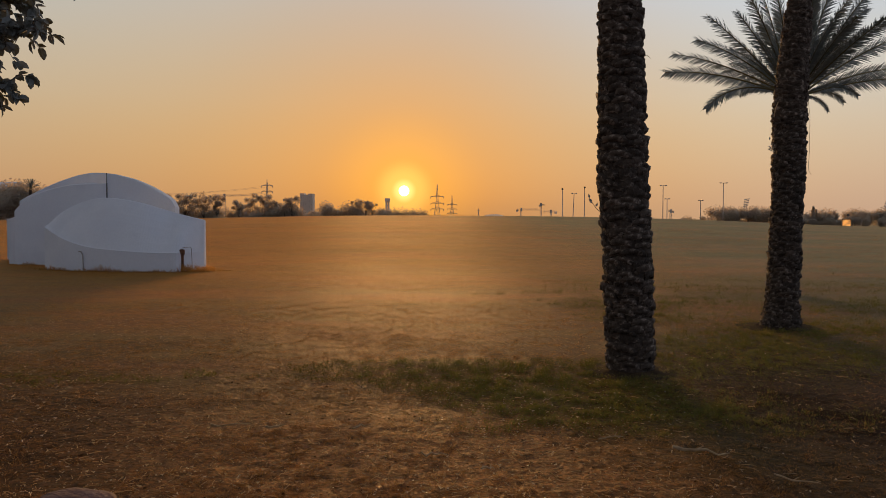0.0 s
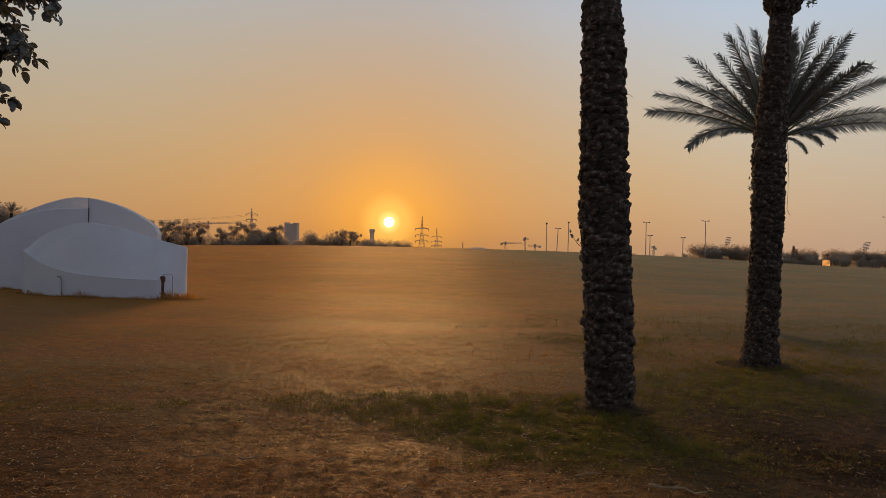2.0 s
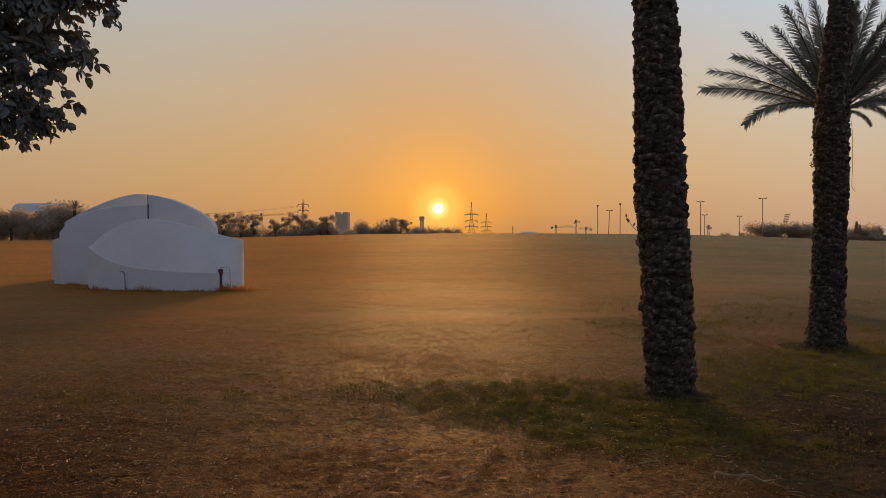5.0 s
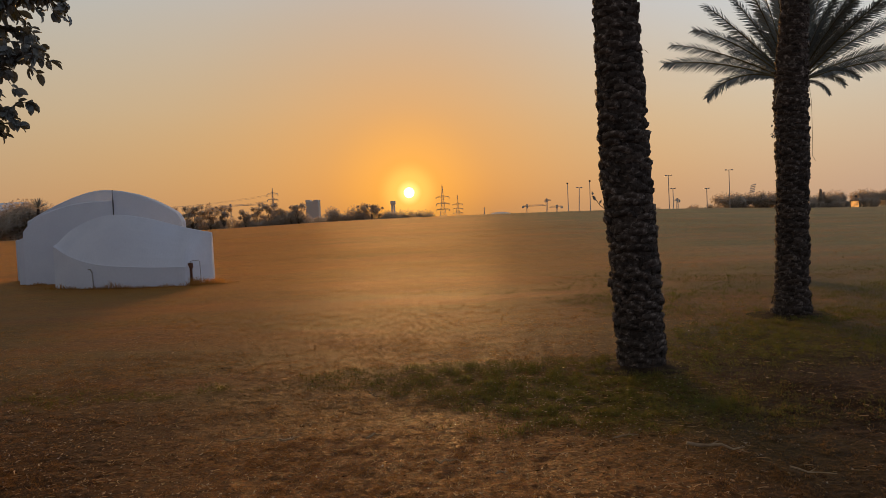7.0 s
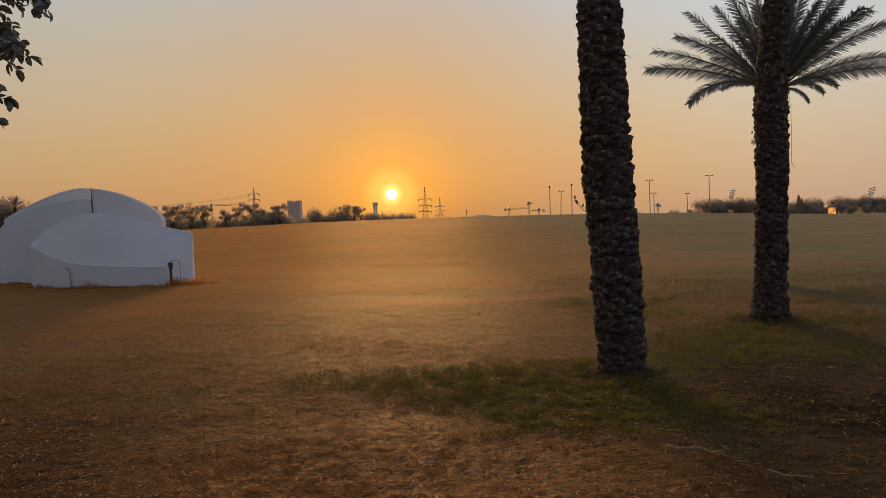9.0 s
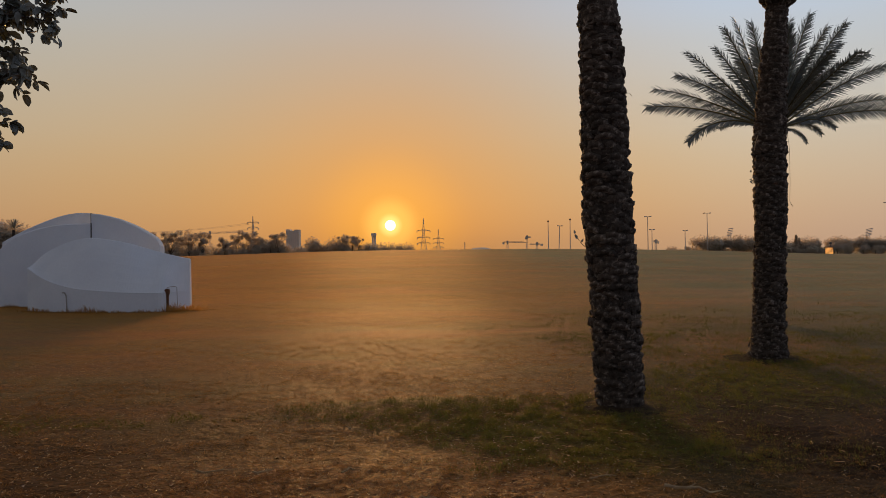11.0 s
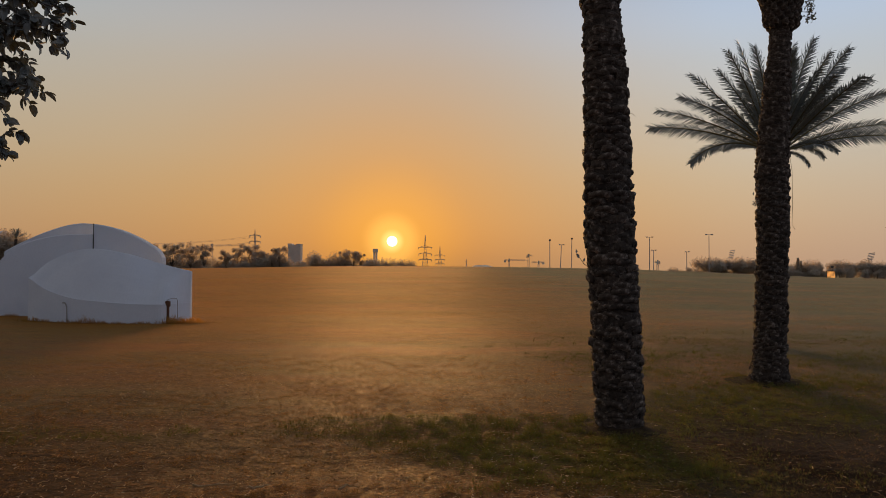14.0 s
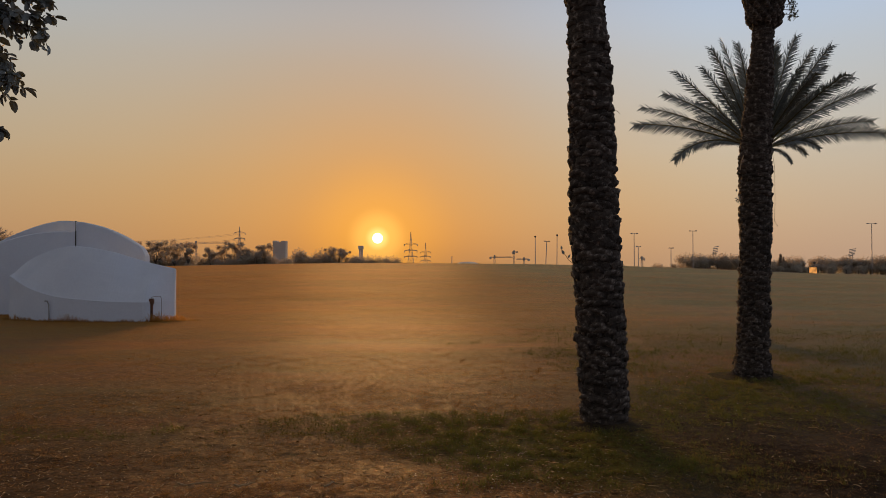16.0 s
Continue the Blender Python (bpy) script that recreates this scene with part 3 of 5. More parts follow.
def middle_palm():
    palm = thing("palm_tree", (0, 0, 0), "date palm with slim neck and bulging crown base", "palm tree", "palms on the field")
    centre = [(-0.2, 4.97, 11.05), (0.0, 4.98, 11.05), (2.3, 5.085, 11.1), (3.27, 5.09, 11.1), (5.28, 5.235, 11.1), (5.84, 5.265, 11.1), (6.4, 5.28, 11.1)]
    trunk(palm, centre, [(-0.2, 0.30), (0.0, 0.285), (0.35, 0.225), (1.2, 0.205), (2.4, 0.212), (3.3, 0.215), (4.3, 0.185), (5.15, 0.14), (5.3, 0.15)], 5.3, (0.165, 0.074, 0.032), 7, 300)
    # the bulge of old leaf feet under the crown
    rr = random.Random(11)
    bm = bmesh.new()
    zs = [5.16, 5.26, 5.32, 5.5, 5.65, 5.8, 6.1, 6.4, 6.55]
    rd = [0.13, 0.16, 0.24, 0.255, 0.29, 0.345, 0.36, 0.30, 0.12]
    tube(bm, [(along([(k[0], k[1]) for k in centre], z), 11.1, z) for z in zs], [q * 0.95 for q in rd], 20)
    bulge = part("crown_base", bm, M["bark"], palm, "bulging base of cut leaf feet", True)
    stub = leaf_base_mesh(99, 0.09, 0.10, 0.045)
    for i in range(190):
        z = 5.24 + 1.15 * (i / 190)
        a, q = i * 2.39996, along(list(zip(zs, rd)), z) * 0.93
        ob = new("leaf_base", stub)
        ob.parent = bulge
        ob.matrix_basis = pose(5.25 + math.sin(a) * q, 11.1 - math.cos(a) * q, z, -15 + rr.uniform(-12, 12), 0, 180 + math.degrees(a))
    hub = (5.28, 11.1, 6.6)
    bud(palm, hub, 0.2)
    for i in range(24):
        frond(palm, hub, i * 137.5, 16 + 60 * (i / 24) + rr.uniform(-5, 5), rr.choice((0, 2)), rr.uniform(-25, 25))
    frond(palm, hub, 180, -6, 1, 0, 0.88)
    # small plant that grows from the bulge, and hanging fibres
    bm = bmesh.new()
    for i in range(5):
        tube(bm, [(5.50, 11.0, 5.42 + 0.07 * i), (5.60, 10.98, 5.40 + 0.08 * i), (5.66 + 0.02 * rr.random(), 10.97, 5.36 + 0.10 * i)], 0.004, 4)
    plant = part("growing_plant", bm, M["twig"], palm, "small leafy plant growing from the trunk")
    lf = bmesh.new()
    v = [lf.verts.new(p) for p in ((0, 0, 0), (0.02, -0.01, 0.011), (0.05, 0, 0.002), (0.02, 0.006, -0.013))]
    lf.faces.new((v[0], v[1], v[2]))
    lf.faces.new((v[0], v[2], v[3]))
    lm = mesh_of("leaf", lf, M["leaf"])
    for i in range(130):
        ob = new("leaf", lm)
        ob.parent = plant
        ob.matrix_basis = pose(5.66 - 0.13 * rr.random() ** 0.6 + 0.05 * rr.random(), 10.97 + rr.uniform(-0.05, 0.05), rr.uniform(5.34, 5.74), rr.uniform(0, 90), rr.uniform(0, 360), rr.uniform(0, 360))
    for i in range(12):
        ob = new("leaf", lm)
        ob.parent = plant
        ob.matrix_basis = pose(rr.uniform(4.75, 4.85), 11.0, rr.uniform(2.55, 2.75), rr.uniform(0, 90), rr.uniform(0, 360), rr.uniform(0, 360))
    bm = bmesh.new()
    tube(bm, [(5.30, 11.0, 3.35), (5.335, 11.0, 3.1), (5.335, 11.0, 2.6), (5.325, 11.0, 2.32), (5.37, 11.0, 2.24)], 0.003, 4)
    tube(bm, [(4.87, 11.0, 3.30), (4.83, 11.0, 3.2), (4.81, 11.0, 3.08)], 0.008, 4)
    part("hanging_fibre", bm, M["stick"], palm)


def rear_palm():
    palm = thing("palm_tree", (0, 0, 0), "date palm with full crown of feathered green fronds", "palm tree", "palms on the field")
    hub = (7.42, 16.0, 4.20)
    trunk(palm, [(-0.2, 7.28, 16.0), (0, 7.28, 16.0), (4.3, 7.36, 16.0)], [(-0.2, 0.26), (0.3, 0.2), (4.3, 0.17)], 4.25, (0.12, 0.12, 0.05), 21, 0)
    bud(palm, hub, 0.19)
    rr = random.Random(8)
    for az, el, ln, kind in ((181, 6, 2.85, 0), (176, 17, 2.72, 0), (186, 24, 2.5, 0), (176, 43, 2.52, 2), (186, 53, 2.2, 2), (174, 66, 2.5, 2), (186, 71, 2.55, 2), (170, 80, 2.45, 2),
                             (8, 80, 2.5, 2), (-6, 72, 2.66, 2), (6, 60, 2.64, 2), (-5, 55, 2.78, 2), (4, 50, 2.48, 2), (-8, 46, 1.9, 2), (3, 34, 2.8, 0), (-4, 25, 2.82, 0), (5, 10, 2.85, 0), (-5, 2, 2.85, 0),
                             (183, -22, 2.05, 3), (172, -10, 1.1, 3), (12, -18, 1.25, 3), (-10, -14, 1.3, 3), (2, -40, 0.8, 3), (190, -62, 0.6, 3), (180, 34, 1.7, 0), (2, 42, 1.7, 0), (178, 60, 1.6, 2), (0, 66, 1.6, 2)):
        frond(palm, hub, az, el, kind + 4, rr.uniform(-16, 16), 0.95 * ln / FROND_KINDS[kind][0])
    # towards and away from the view the crown is as full
    for i in range(22):
        az = (76 + 32 * rr.random()) if i % 2 else (256 + 32 * rr.random())
        frond(palm, hub, az, rr.uniform(15, 72), rr.choice((0, 1, 2)), rr.uniform(-30, 30), rr.uniform(0.62, 0.88))
    for i in range(14):
        frond(palm, hub, i * 137.5, rr.uniform(24, 78), rr.choice((0, 2)), rr.uniform(-30, 30), rr.uniform(0.4, 0.58))


near_palm()
middle_palm()
rear_palm()


# ---------------------------------------------------------------- white shelter
def slab(bm, top, y_front, depth, x0, x1, n=40, foot=-0.2):
    """A wall of given depth whose upper edge follows the curve top(x)."""
    cols = []
    for i in range(n + 1):
        x = x0 + (x1 - x0) * i / n
        z = along(top, x)
        cols.append([bm.verts.new((x, y_front, foot)), bm.verts.new((x, y_front, z - 0.03)), bm.verts.new((x, y_front + 0.03, z)),
                     bm.verts.new((x, y_front + depth - 0.03, z)), bm.verts.new((x, y_front + depth, z - 0.03)), bm.verts.new((x, y_front + depth, foot))])
    for a, b in zip(cols, cols[1:]):
        for k in range(5):
            bm.faces.new((a[k], b[k], b[k + 1], a[k + 1]))
    bm.faces.new(cols[0])
    bm.faces.new(cols[-1][::-1])


def shelter():
    s = thing("shelter", (-11, 25, 0), "white painted concrete shelter of curved overlapping shells", "shelter")
    inv = Matrix.Translation((11, -25, 0))
    # front shell: an upright foot wall whose rim falls to one side, and a lens-shaped roof that leans back from it
    plan = [(-12.67, 23.9), (-11.8, 23.45), (-10.6, 23.0), (-9.4, 22.72), (-8.40, 22.66), (-8.02, 22.70), (-7.80, 23.25), (-7.63, 24.0)]
    low = [(0.0, 1.37), (0.14, 1.02), (0.30, 0.77), (0.48, 0.67), (0.62, 0.62), (0.72, 0.60), (0.80, 0.60), (0.88, 0.60), (1.0, 0.60)]
    high = [(0.00, 1.42), (0.09, 1.83), (0.25, 2.17), (0.40, 2.26), (0.58, 2.08), (0.72, 1.83), (0.86, 1.66), (1.00, 1.57)]
    backx = [(0.00, -12.68), (0.09, -12.22), (0.25, -11.39), (0.40, -10.56), (0.58, -9.44), (0.72, -8.66), (0.86, -7.95), (1.00, -7.65)]
    backy = [(0.00, 24.12), (0.09, 24.14), (0.25, 24.00), (0.40, 23.79), (0.58, 23.66), (0.72, 23.85), (0.86, 23.65), (1.00, 24.03)]
    us = [0.0, 0.16, 0.36, 0.57, 0.74, 0.80, 0.88, 1.0]
    px, py = list(zip(us, [p[0] for p in plan])), list(zip(us, [p[1] for p in plan]))
    bm = bmesh.new()
    cols = []
    n = 72
    for i in range(n + 1):
        u = i / n
        x, y, zl, zh = along(px, u), along(py, u), along(low, u), along(high, u)
        bx, by = along(backx, u), along(backy, u)
        zh = max(zh, zl + 0.02)
        col = [(x, y, -0.2), (x, y, zl - 0.02), (x + (bx - x) * 0.02, y + (by - y) * 0.04, zl - 0.012)]
        for k in range(1, 7):
            f = k / 6
            col.append((x + (bx - x) * f, y + 0.04 + (by - y) * f, zl + (zh - zl) * (f + 0.05 * math.sin(math.pi * f))))
        col += [(bx, by + 0.10, zh + 0.012), (bx, by + 0.22, zh - 0.02), (bx, by + 0.24, -0.2)]
        cols.append([bm.verts.new(c) for c in col])
    for a, b in zip(cols, cols[1:]):
        for k in range(len(a) - 1):
            bm.faces.new((a[k], b[k], b[k + 1], a[k + 1]))
    bm.faces.new(cols[0])
    bm.faces.new(cols[-1][::-1])
    bmesh.ops.transform(bm, matrix=inv, verts=bm.verts)
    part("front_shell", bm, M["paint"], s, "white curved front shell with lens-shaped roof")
    # middle shell, which ends at the joint
    bm = bmesh.new()
    slab(bm, [(-14.80, 1.9), (-14.62, 2.08), (-14.28, 2.36), (-13.72, 2.59), (-13.0, 2.765), (-12.3, 2.83), (-11.60, 2.835)], 26.0, 0.45, -14.80, -11.60)
    bmesh.ops.transform(bm, matrix=inv, verts=bm.verts)
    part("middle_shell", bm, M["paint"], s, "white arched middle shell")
    # rear shell, a full arch
    bm = bmesh.new()
    slab(bm, [(-15.6, 2.28), (-15.0, 2.60), (-14.29, 2.92), (-13.51, 3.19), (-12.92, 3.30), (-12.5, 3.295), (-12.3, 3.27)], 27.75, 0.4, -15.6, -12.3)
    bmesh.ops.transform(bm, matrix=inv, verts=bm.verts)
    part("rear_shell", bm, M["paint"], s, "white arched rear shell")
    # the rear arch comes forward on the other side of the joint
    bm = bmesh.new()
    slab(bm, [(-11.72, 3.185), (-11.45, 3.165), (-11.15, 3.10), (-10.69, 2.975), (-10.12, 2.73), (-9.68, 2.48), (-9.38, 2.26), (-9.25, 2.02)], 26.02, 0.4, -11.60, -9.25)
    bmesh.ops.transform(bm, matrix=inv, verts=bm.verts)
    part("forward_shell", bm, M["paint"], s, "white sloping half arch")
    # side block
    bm = bmesh.new()
    box(bm, -16.6, -15.2, 28.6, 31.5, -0.2, 1.62, 0.03)
    bmesh.ops.transform(bm, matrix=inv, verts=bm.verts)
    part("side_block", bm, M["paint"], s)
    bm = bmesh.new()
    slab(bm, [(-15.25, 1.6), (-14.85, 1.75), (-14.80, 1.78)], 26.4, 3.0, -15.25, -14.80, 6)
    bmesh.ops.transform(bm, matrix=inv, verts=bm.verts)
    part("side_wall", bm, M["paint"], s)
    # open joint in the shells
    bm = bmesh.new()
    box(bm, -11.610, -11.582, 25.985, 26.05, 1.9, 2.845)
    bmesh.ops.transform(bm, matrix=inv, verts=bm.verts)
    part("expansion_joint", bm, M["joint"], s, "dark open joint")
    bm = bmesh.new()
    box(bm, -11.615, -11.597, 26.012, 26.10, 2.84, 3.19)
    bmesh.ops.transform(bm, matrix=inv, verts=bm.verts)
    part("expansion_joint", bm, M["joint"], s, "dark open joint")
    # rusty post, low door frame line and stains on the foot wall
    bm = bmesh.new()
    box(bm, -7.99, -7.89, 22.80, 22.88, -0.1, 0.62, 0.01)
    box(bm, -8.0, -7.86, 22.78, 22.9, 0.50, 0.68, 0.02)
    bmesh.ops.transform(bm, matrix=inv, verts=bm.verts)
    part("rusty_post", bm, M["rust"], s, "short rusty steel post")
    # bent tube added in place of a dark faded stain on the wall
    bm = bmesh.new()
    tube(bm, [(-11.22, 23.14, 0.60), (-11.14, 23.12, 0.60), (-11.08, 23.1, 0.5), (-11.06, 23.1, 0.0)], 0.02, 6)
    bmesh.ops.transform(bm, matrix=inv, verts=bm.verts)
    part("pipe_bend", bm, M["grime"], s, "bent tube standing in for a dark wall stain")
    bm = bmesh.new()
    tube(bm, [(-7.95, 22.82, 0.66), (-7.92, 22.83, 0.72), (-7.86, 22.88, 0.74), (-7.76, 23.1, 0.74), (-7.745, 23.15, 0.68), (-7.74, 23.17, 0.0)], 0.009, 6)
    bmesh.ops.transform(bm, matrix=inv, verts=bm.verts)
    part("thin_pipe", bm, M["grime"], s, "thin weathered pipe looped over the wall's end")


shelter()


def weeds():
    r = random.Random(6)
    verts, faces = [], []
    for cx, cy, h in ((-12.45, 23.68, 0.30), (-11.9, 23.4, 0.18), (-11.0, 23.02, 0.2), (-10.3, 22.8, 0.42), (-9.9, 22.72, 0.2), (-9.3, 22.6, 0.15), (-8.6, 22.56, 0.18), (-7.85, 22.65, 0.4), (-7.7, 22.9, 0.45),
                      (-7.6, 23.4, 0.3), (-7.5, 23.9, 0.25), (-14.3, 25.9, 0.2), (-13.2, 25.5, 0.2), (-7.3, 22.9, 0.2), (-7.0, 23.1, 0.15)):
        for i in range(60):
            x, a = cx + r.gauss(0, 0.22), r.uniform(-0.6, 0.6)
            y = cy + r.uniform(-0.10, 0.04)
            z, hh = ground_z(x, y), 0.75 * h * r.uniform(0.25, 1.0) * math.exp(-abs(x - cx) * 2)
            k = len(verts)
            verts += [(x - 0.009, y, z - 0.02), (x + 0.009, y, z - 0.02), (x + a * hh * 0.4 + 0.007, y - 0.02, z + hh * 0.6), (x + a * hh, y - 0.05, z + hh), (x + a * hh * 0.4 - 0.007, y - 0.02, z + hh * 0.6)]
            faces += [(k, k + 1, k + 2, k + 4), (k + 4, k + 2, k + 3)]
    tagged(raw("weeds", verts, faces, M["dry"]), "dry weeds along the foot of the white wall", "weeds", kind="stuff")


weeds()


# ---------------------------------------------------------------- broadleaf tree that hangs into view
def leaf_mesh(seed, ln, w):
    r = random.Random(seed)
    bm = bmesh.new()
    rows = []
    curl = r.uniform(-0.5, 0.9)
    for i, (u, f) in enumerate(((0.0, 0.06), (0.16, 0.78), (0.44, 1.0), (0.78, 0.84), (1.0, 0.14))):
        z = -curl * 0.4 * ln * u * u
        rows.append([bm.verts.new((ln * u, -w / 2 * f, z + 0.25 * w * f)), bm.verts.new((ln * u, 0, z)), bm.verts.new((ln * u, w / 2 * f, z + 0.25 * w * f))])
    for a, b in zip(rows, rows[1:]):
        for k in range(2):
            bm.faces.new((a[k], a[k + 1], b[k + 1], b[k]))
    return mesh_of("leaf", bm, M["leaf"], True)


def broadleaf_tree():
    r = random.Random(31)
    t = thing("broadleaf_tree", (-5.425, 4.6, 0), "leafy tree with drooping branch ends against the sky", "tree")
    o = Vector((5.4, -4.6, 0))
    bm = bmesh.new()
    tube(bm, [Vector(p) + o for p in ((-5.4, 4.6, -0.15), (-5.38, 4.62, 0.6), (-5.3, 4.6, 1.6), (-5.2, 4.65, 2.6), (-5.0, 4.7, 3.6), (-4.9, 4.8, 5.0))], [0.17, 0.14, 0.125, 0.11, 0.08, 0.04], 12)
    part("trunk", bm, M["twig"], t, smooth=True)
    leaves = [leaf_mesh(i, 0.074 * f, 0.047 * g) for i, (f, g) in enumerate(((1, 1), (0.85, 1.1), (1.1, 0.9), (0.75, 1.0), (0.95, 1.2)))]
    # each limb: where it leaves the trunk, a bend, and its tip
    limbs = [((-5.1, 4.7, 3.0), (-3.8, 4.9, 3.45), (-2.46, 5.00, 3.21)), ((-5.1, 4.7, 2.8), (-3.9, 4.85, 3.05), (-2.66, 5.00, 2.83)), ((-5.15, 4.65, 2.6), (-4.0, 4.8, 2.75), (-2.86, 5.00, 2.49)),
             ((-5.2, 4.6, 2.4), (-4.2, 4.8, 2.6), (-3.11, 5.05, 2.42)), ((-5.0, 4.7, 3.5), (-3.8, 4.9, 3.9), (-2.56, 5.05, 3.60)), ((-5.0, 4.7, 3.8), (-3.9, 5.0, 4.3), (-2.66, 5.10, 4.13)),
             ((-5.1, 4.7, 3.2), (-4.0, 5.2, 3.5), (-3.01, 5.30, 3.38)), ((-5.1, 4.7, 2.9), (-4.0, 5.1, 3.2), (-2.91, 5.25, 3.08)), ((-5.0, 4.7, 3.6), (-4.1, 4.6, 3.9), (-3.06, 4.80, 3.75))]
    limbs += [((-5.1, 4.7, 3.1), (-4.1, 4.9, 3.4), (-2.85, 5.1, 3.22)), ((-5.1, 4.7, 2.9), (-4.1, 4.9, 3.1), (-2.90, 5.0, 2.95)), ((-5.15, 4.65, 2.7), (-4.1, 4.8, 2.85), (-2.98, 5.0, 2.72)),
              ((-5.15, 4.65, 2.5), (-4.2, 4.8, 2.7), (-3.04, 5.0, 2.47)), ((-5.0, 4.7, 3.5), (-4.0, 4.9, 3.9), (-2.72, 5.1, 3.72)), ((-5.0, 4.7, 3.4), (-4.0, 4.9, 3.8), (-2.55, 5.1, 3.42))]
    spots = []
    for a, b, c in limbs:
        a, b, c = Vector(a), Vector(b), Vector(c)
        pts = [a * (1 - u) ** 2 + b * 2 * u * (1 - u) + c * u * u for u in [i / 12 for i in range(13)]]
        bm = bmesh.new()
        tube(bm, [p + o for p in pts], [0.032 * (1 - i / 12.6) + 0.002 for i in range(13)], 6)
        limb = part("limb", bm, M["twig"], t, smooth=True)
        bm = bmesh.new()
        for k in range(52):
            u = 0.25 + 0.75 * (k / 51)
            p = a * (1 - u) ** 2 + b * 2 * u * (1 - u) + c * u * u
            ln = (0.44 - 0.27 * u) * r.uniform(0.6, 1.3)
            d = Vector((r.uniform(0.1, 0.9), r.uniform(-0.7, 0.7), r.uniform(-0.85, 0.75))).normalized()
            q = p + d * ln * 0.55 + Vector((0, 0, 0.01))
            e = p + d * ln - Vector((0, 0, 0.03 + 0.12 * ln))
            tube(bm, [x + o for x in (p, q, e)], [0.004, 0.003, 0.0015], 4)
            for s in range(8 + int(ln * 28)):
                f = r.random()
                at = p.lerp(q, f * 2) if f < 0.5 else q.lerp(e, f * 2 - 1)
                spots.append((at, d, limb))
            spots.append((e, d, limb))
        tagged(part("twig", bm, M["twig"], limb), kind="stuff")
    verts, faces, made = [], [], 0
    spots.sort(key=lambda s: -s[0].x)
    for at, d, limb in spots:
        m = Matrix.Translation(at + o) @ pose(0, 0, 0, r.uniform(-60, 60), r.uniform(-15, 85), math.degrees(math.atan2(d.y, d.x)) + r.uniform(-90, 90)) @ Matrix.Scale(r.uniform(0.75, 1.15), 4)
        me = r.choice(leaves)
        if made < 300:
            ob = new("leaf", me)
            ob.parent, ob.matrix_basis = limb, m
            made += 1
        else:
            k = len(verts)
            verts += [tuple(m @ v.co) for v in me.vertices]
            faces += [tuple(k + i for i in p.vertices) for p in me.polygons]
    tagged(raw("foliage", verts, faces, M["leaf"], t), "dense green foliage", kind="stuff")


broadleaf_tree()


# ---------------------------------------------------------------- boulder, sticks
def boulder():
    bm = bmesh.new()
    bmesh.ops.create_icosphere(bm, subdivisions=4, radius=1.0)
    for v in bm.verts:
        n = v.co.copy()
        k = 1 + 0.16 * noise.noise(n * 1.3 + Vector((3, 1, 7))) + 0.05 * noise.noise(n * 4) + 0.02 * noise.noise(n * 11)
        v.co = Vector((n.x * 0.25 * k, n.y * 0.22 * k, n.z * 0.22 * k))
        if v.co.z > 0.13:
            v.co.z = 0.13 + (v.co.z - 0.13) * 0.6
    ob = part("boulder", bm, M["stone"], None, smooth=True, at=pose(-1.80, 3.60, 0.085, 0, 0, 20))
    tagged(ob, "rounded reddish brown boulder half sunk in the ground", "rock")


boulder()


def stick(at, ln, rz, seed, rad=0.006):
    r = random.Random(seed)
    bm = bmesh.new()
    pts = [(ln * (i / 5 - 0.5), r.uniform(-0.05, 0.05) * ln, r.uniform(0.0, 0.03) + rad) for i in range(6)]
    tube(bm, pts, [rad * f for f in (1, 0.95, 0.85, 0.7, 0.55, 0.3)], 6)
    k = r.randint(2, 3)
    tube(bm, [pts[k], (pts[k][0] + ln * 0.14, pts[k][1] + ln * 0.12, pts[k][2] + 0.02)], [rad * 0.6, rad * 0.25], 5)
    ob = part("fallen_stick", bm, M["stick"], at=pose(at[0], at[1], ground_z(*at) + 0.035, 0, 0, rz))
    tagged(ob, "thin dry stick lying on the grass", "stick", "sticks on the ground")


for i, (x, y, ln, rz, rad) in enumerate(((-1.25, 5.58, 0.16, 25, 0.008), (1.71, 4.93, 0.36, -20, 0.012), (-0.06, 4.87, 0.17, 6, 0.007), (-0.75, 6.9, 0.16, -60, 0.006), (-0.62, 5.55, 0.12, 30, 0.008),
                                         (0.28, 4.6, 0.10, 25, 0.006), (-1.6, 5.6, 0.3, 4, 0.006), (1.2, 5.3, 0.2, 14, 0.006), (2.1, 4.4, 0.25, -30, 0.006), (0.9, 6.4, 0.15, 50, 0.005))):
    stick((x, y), ln, rz, i, rad)


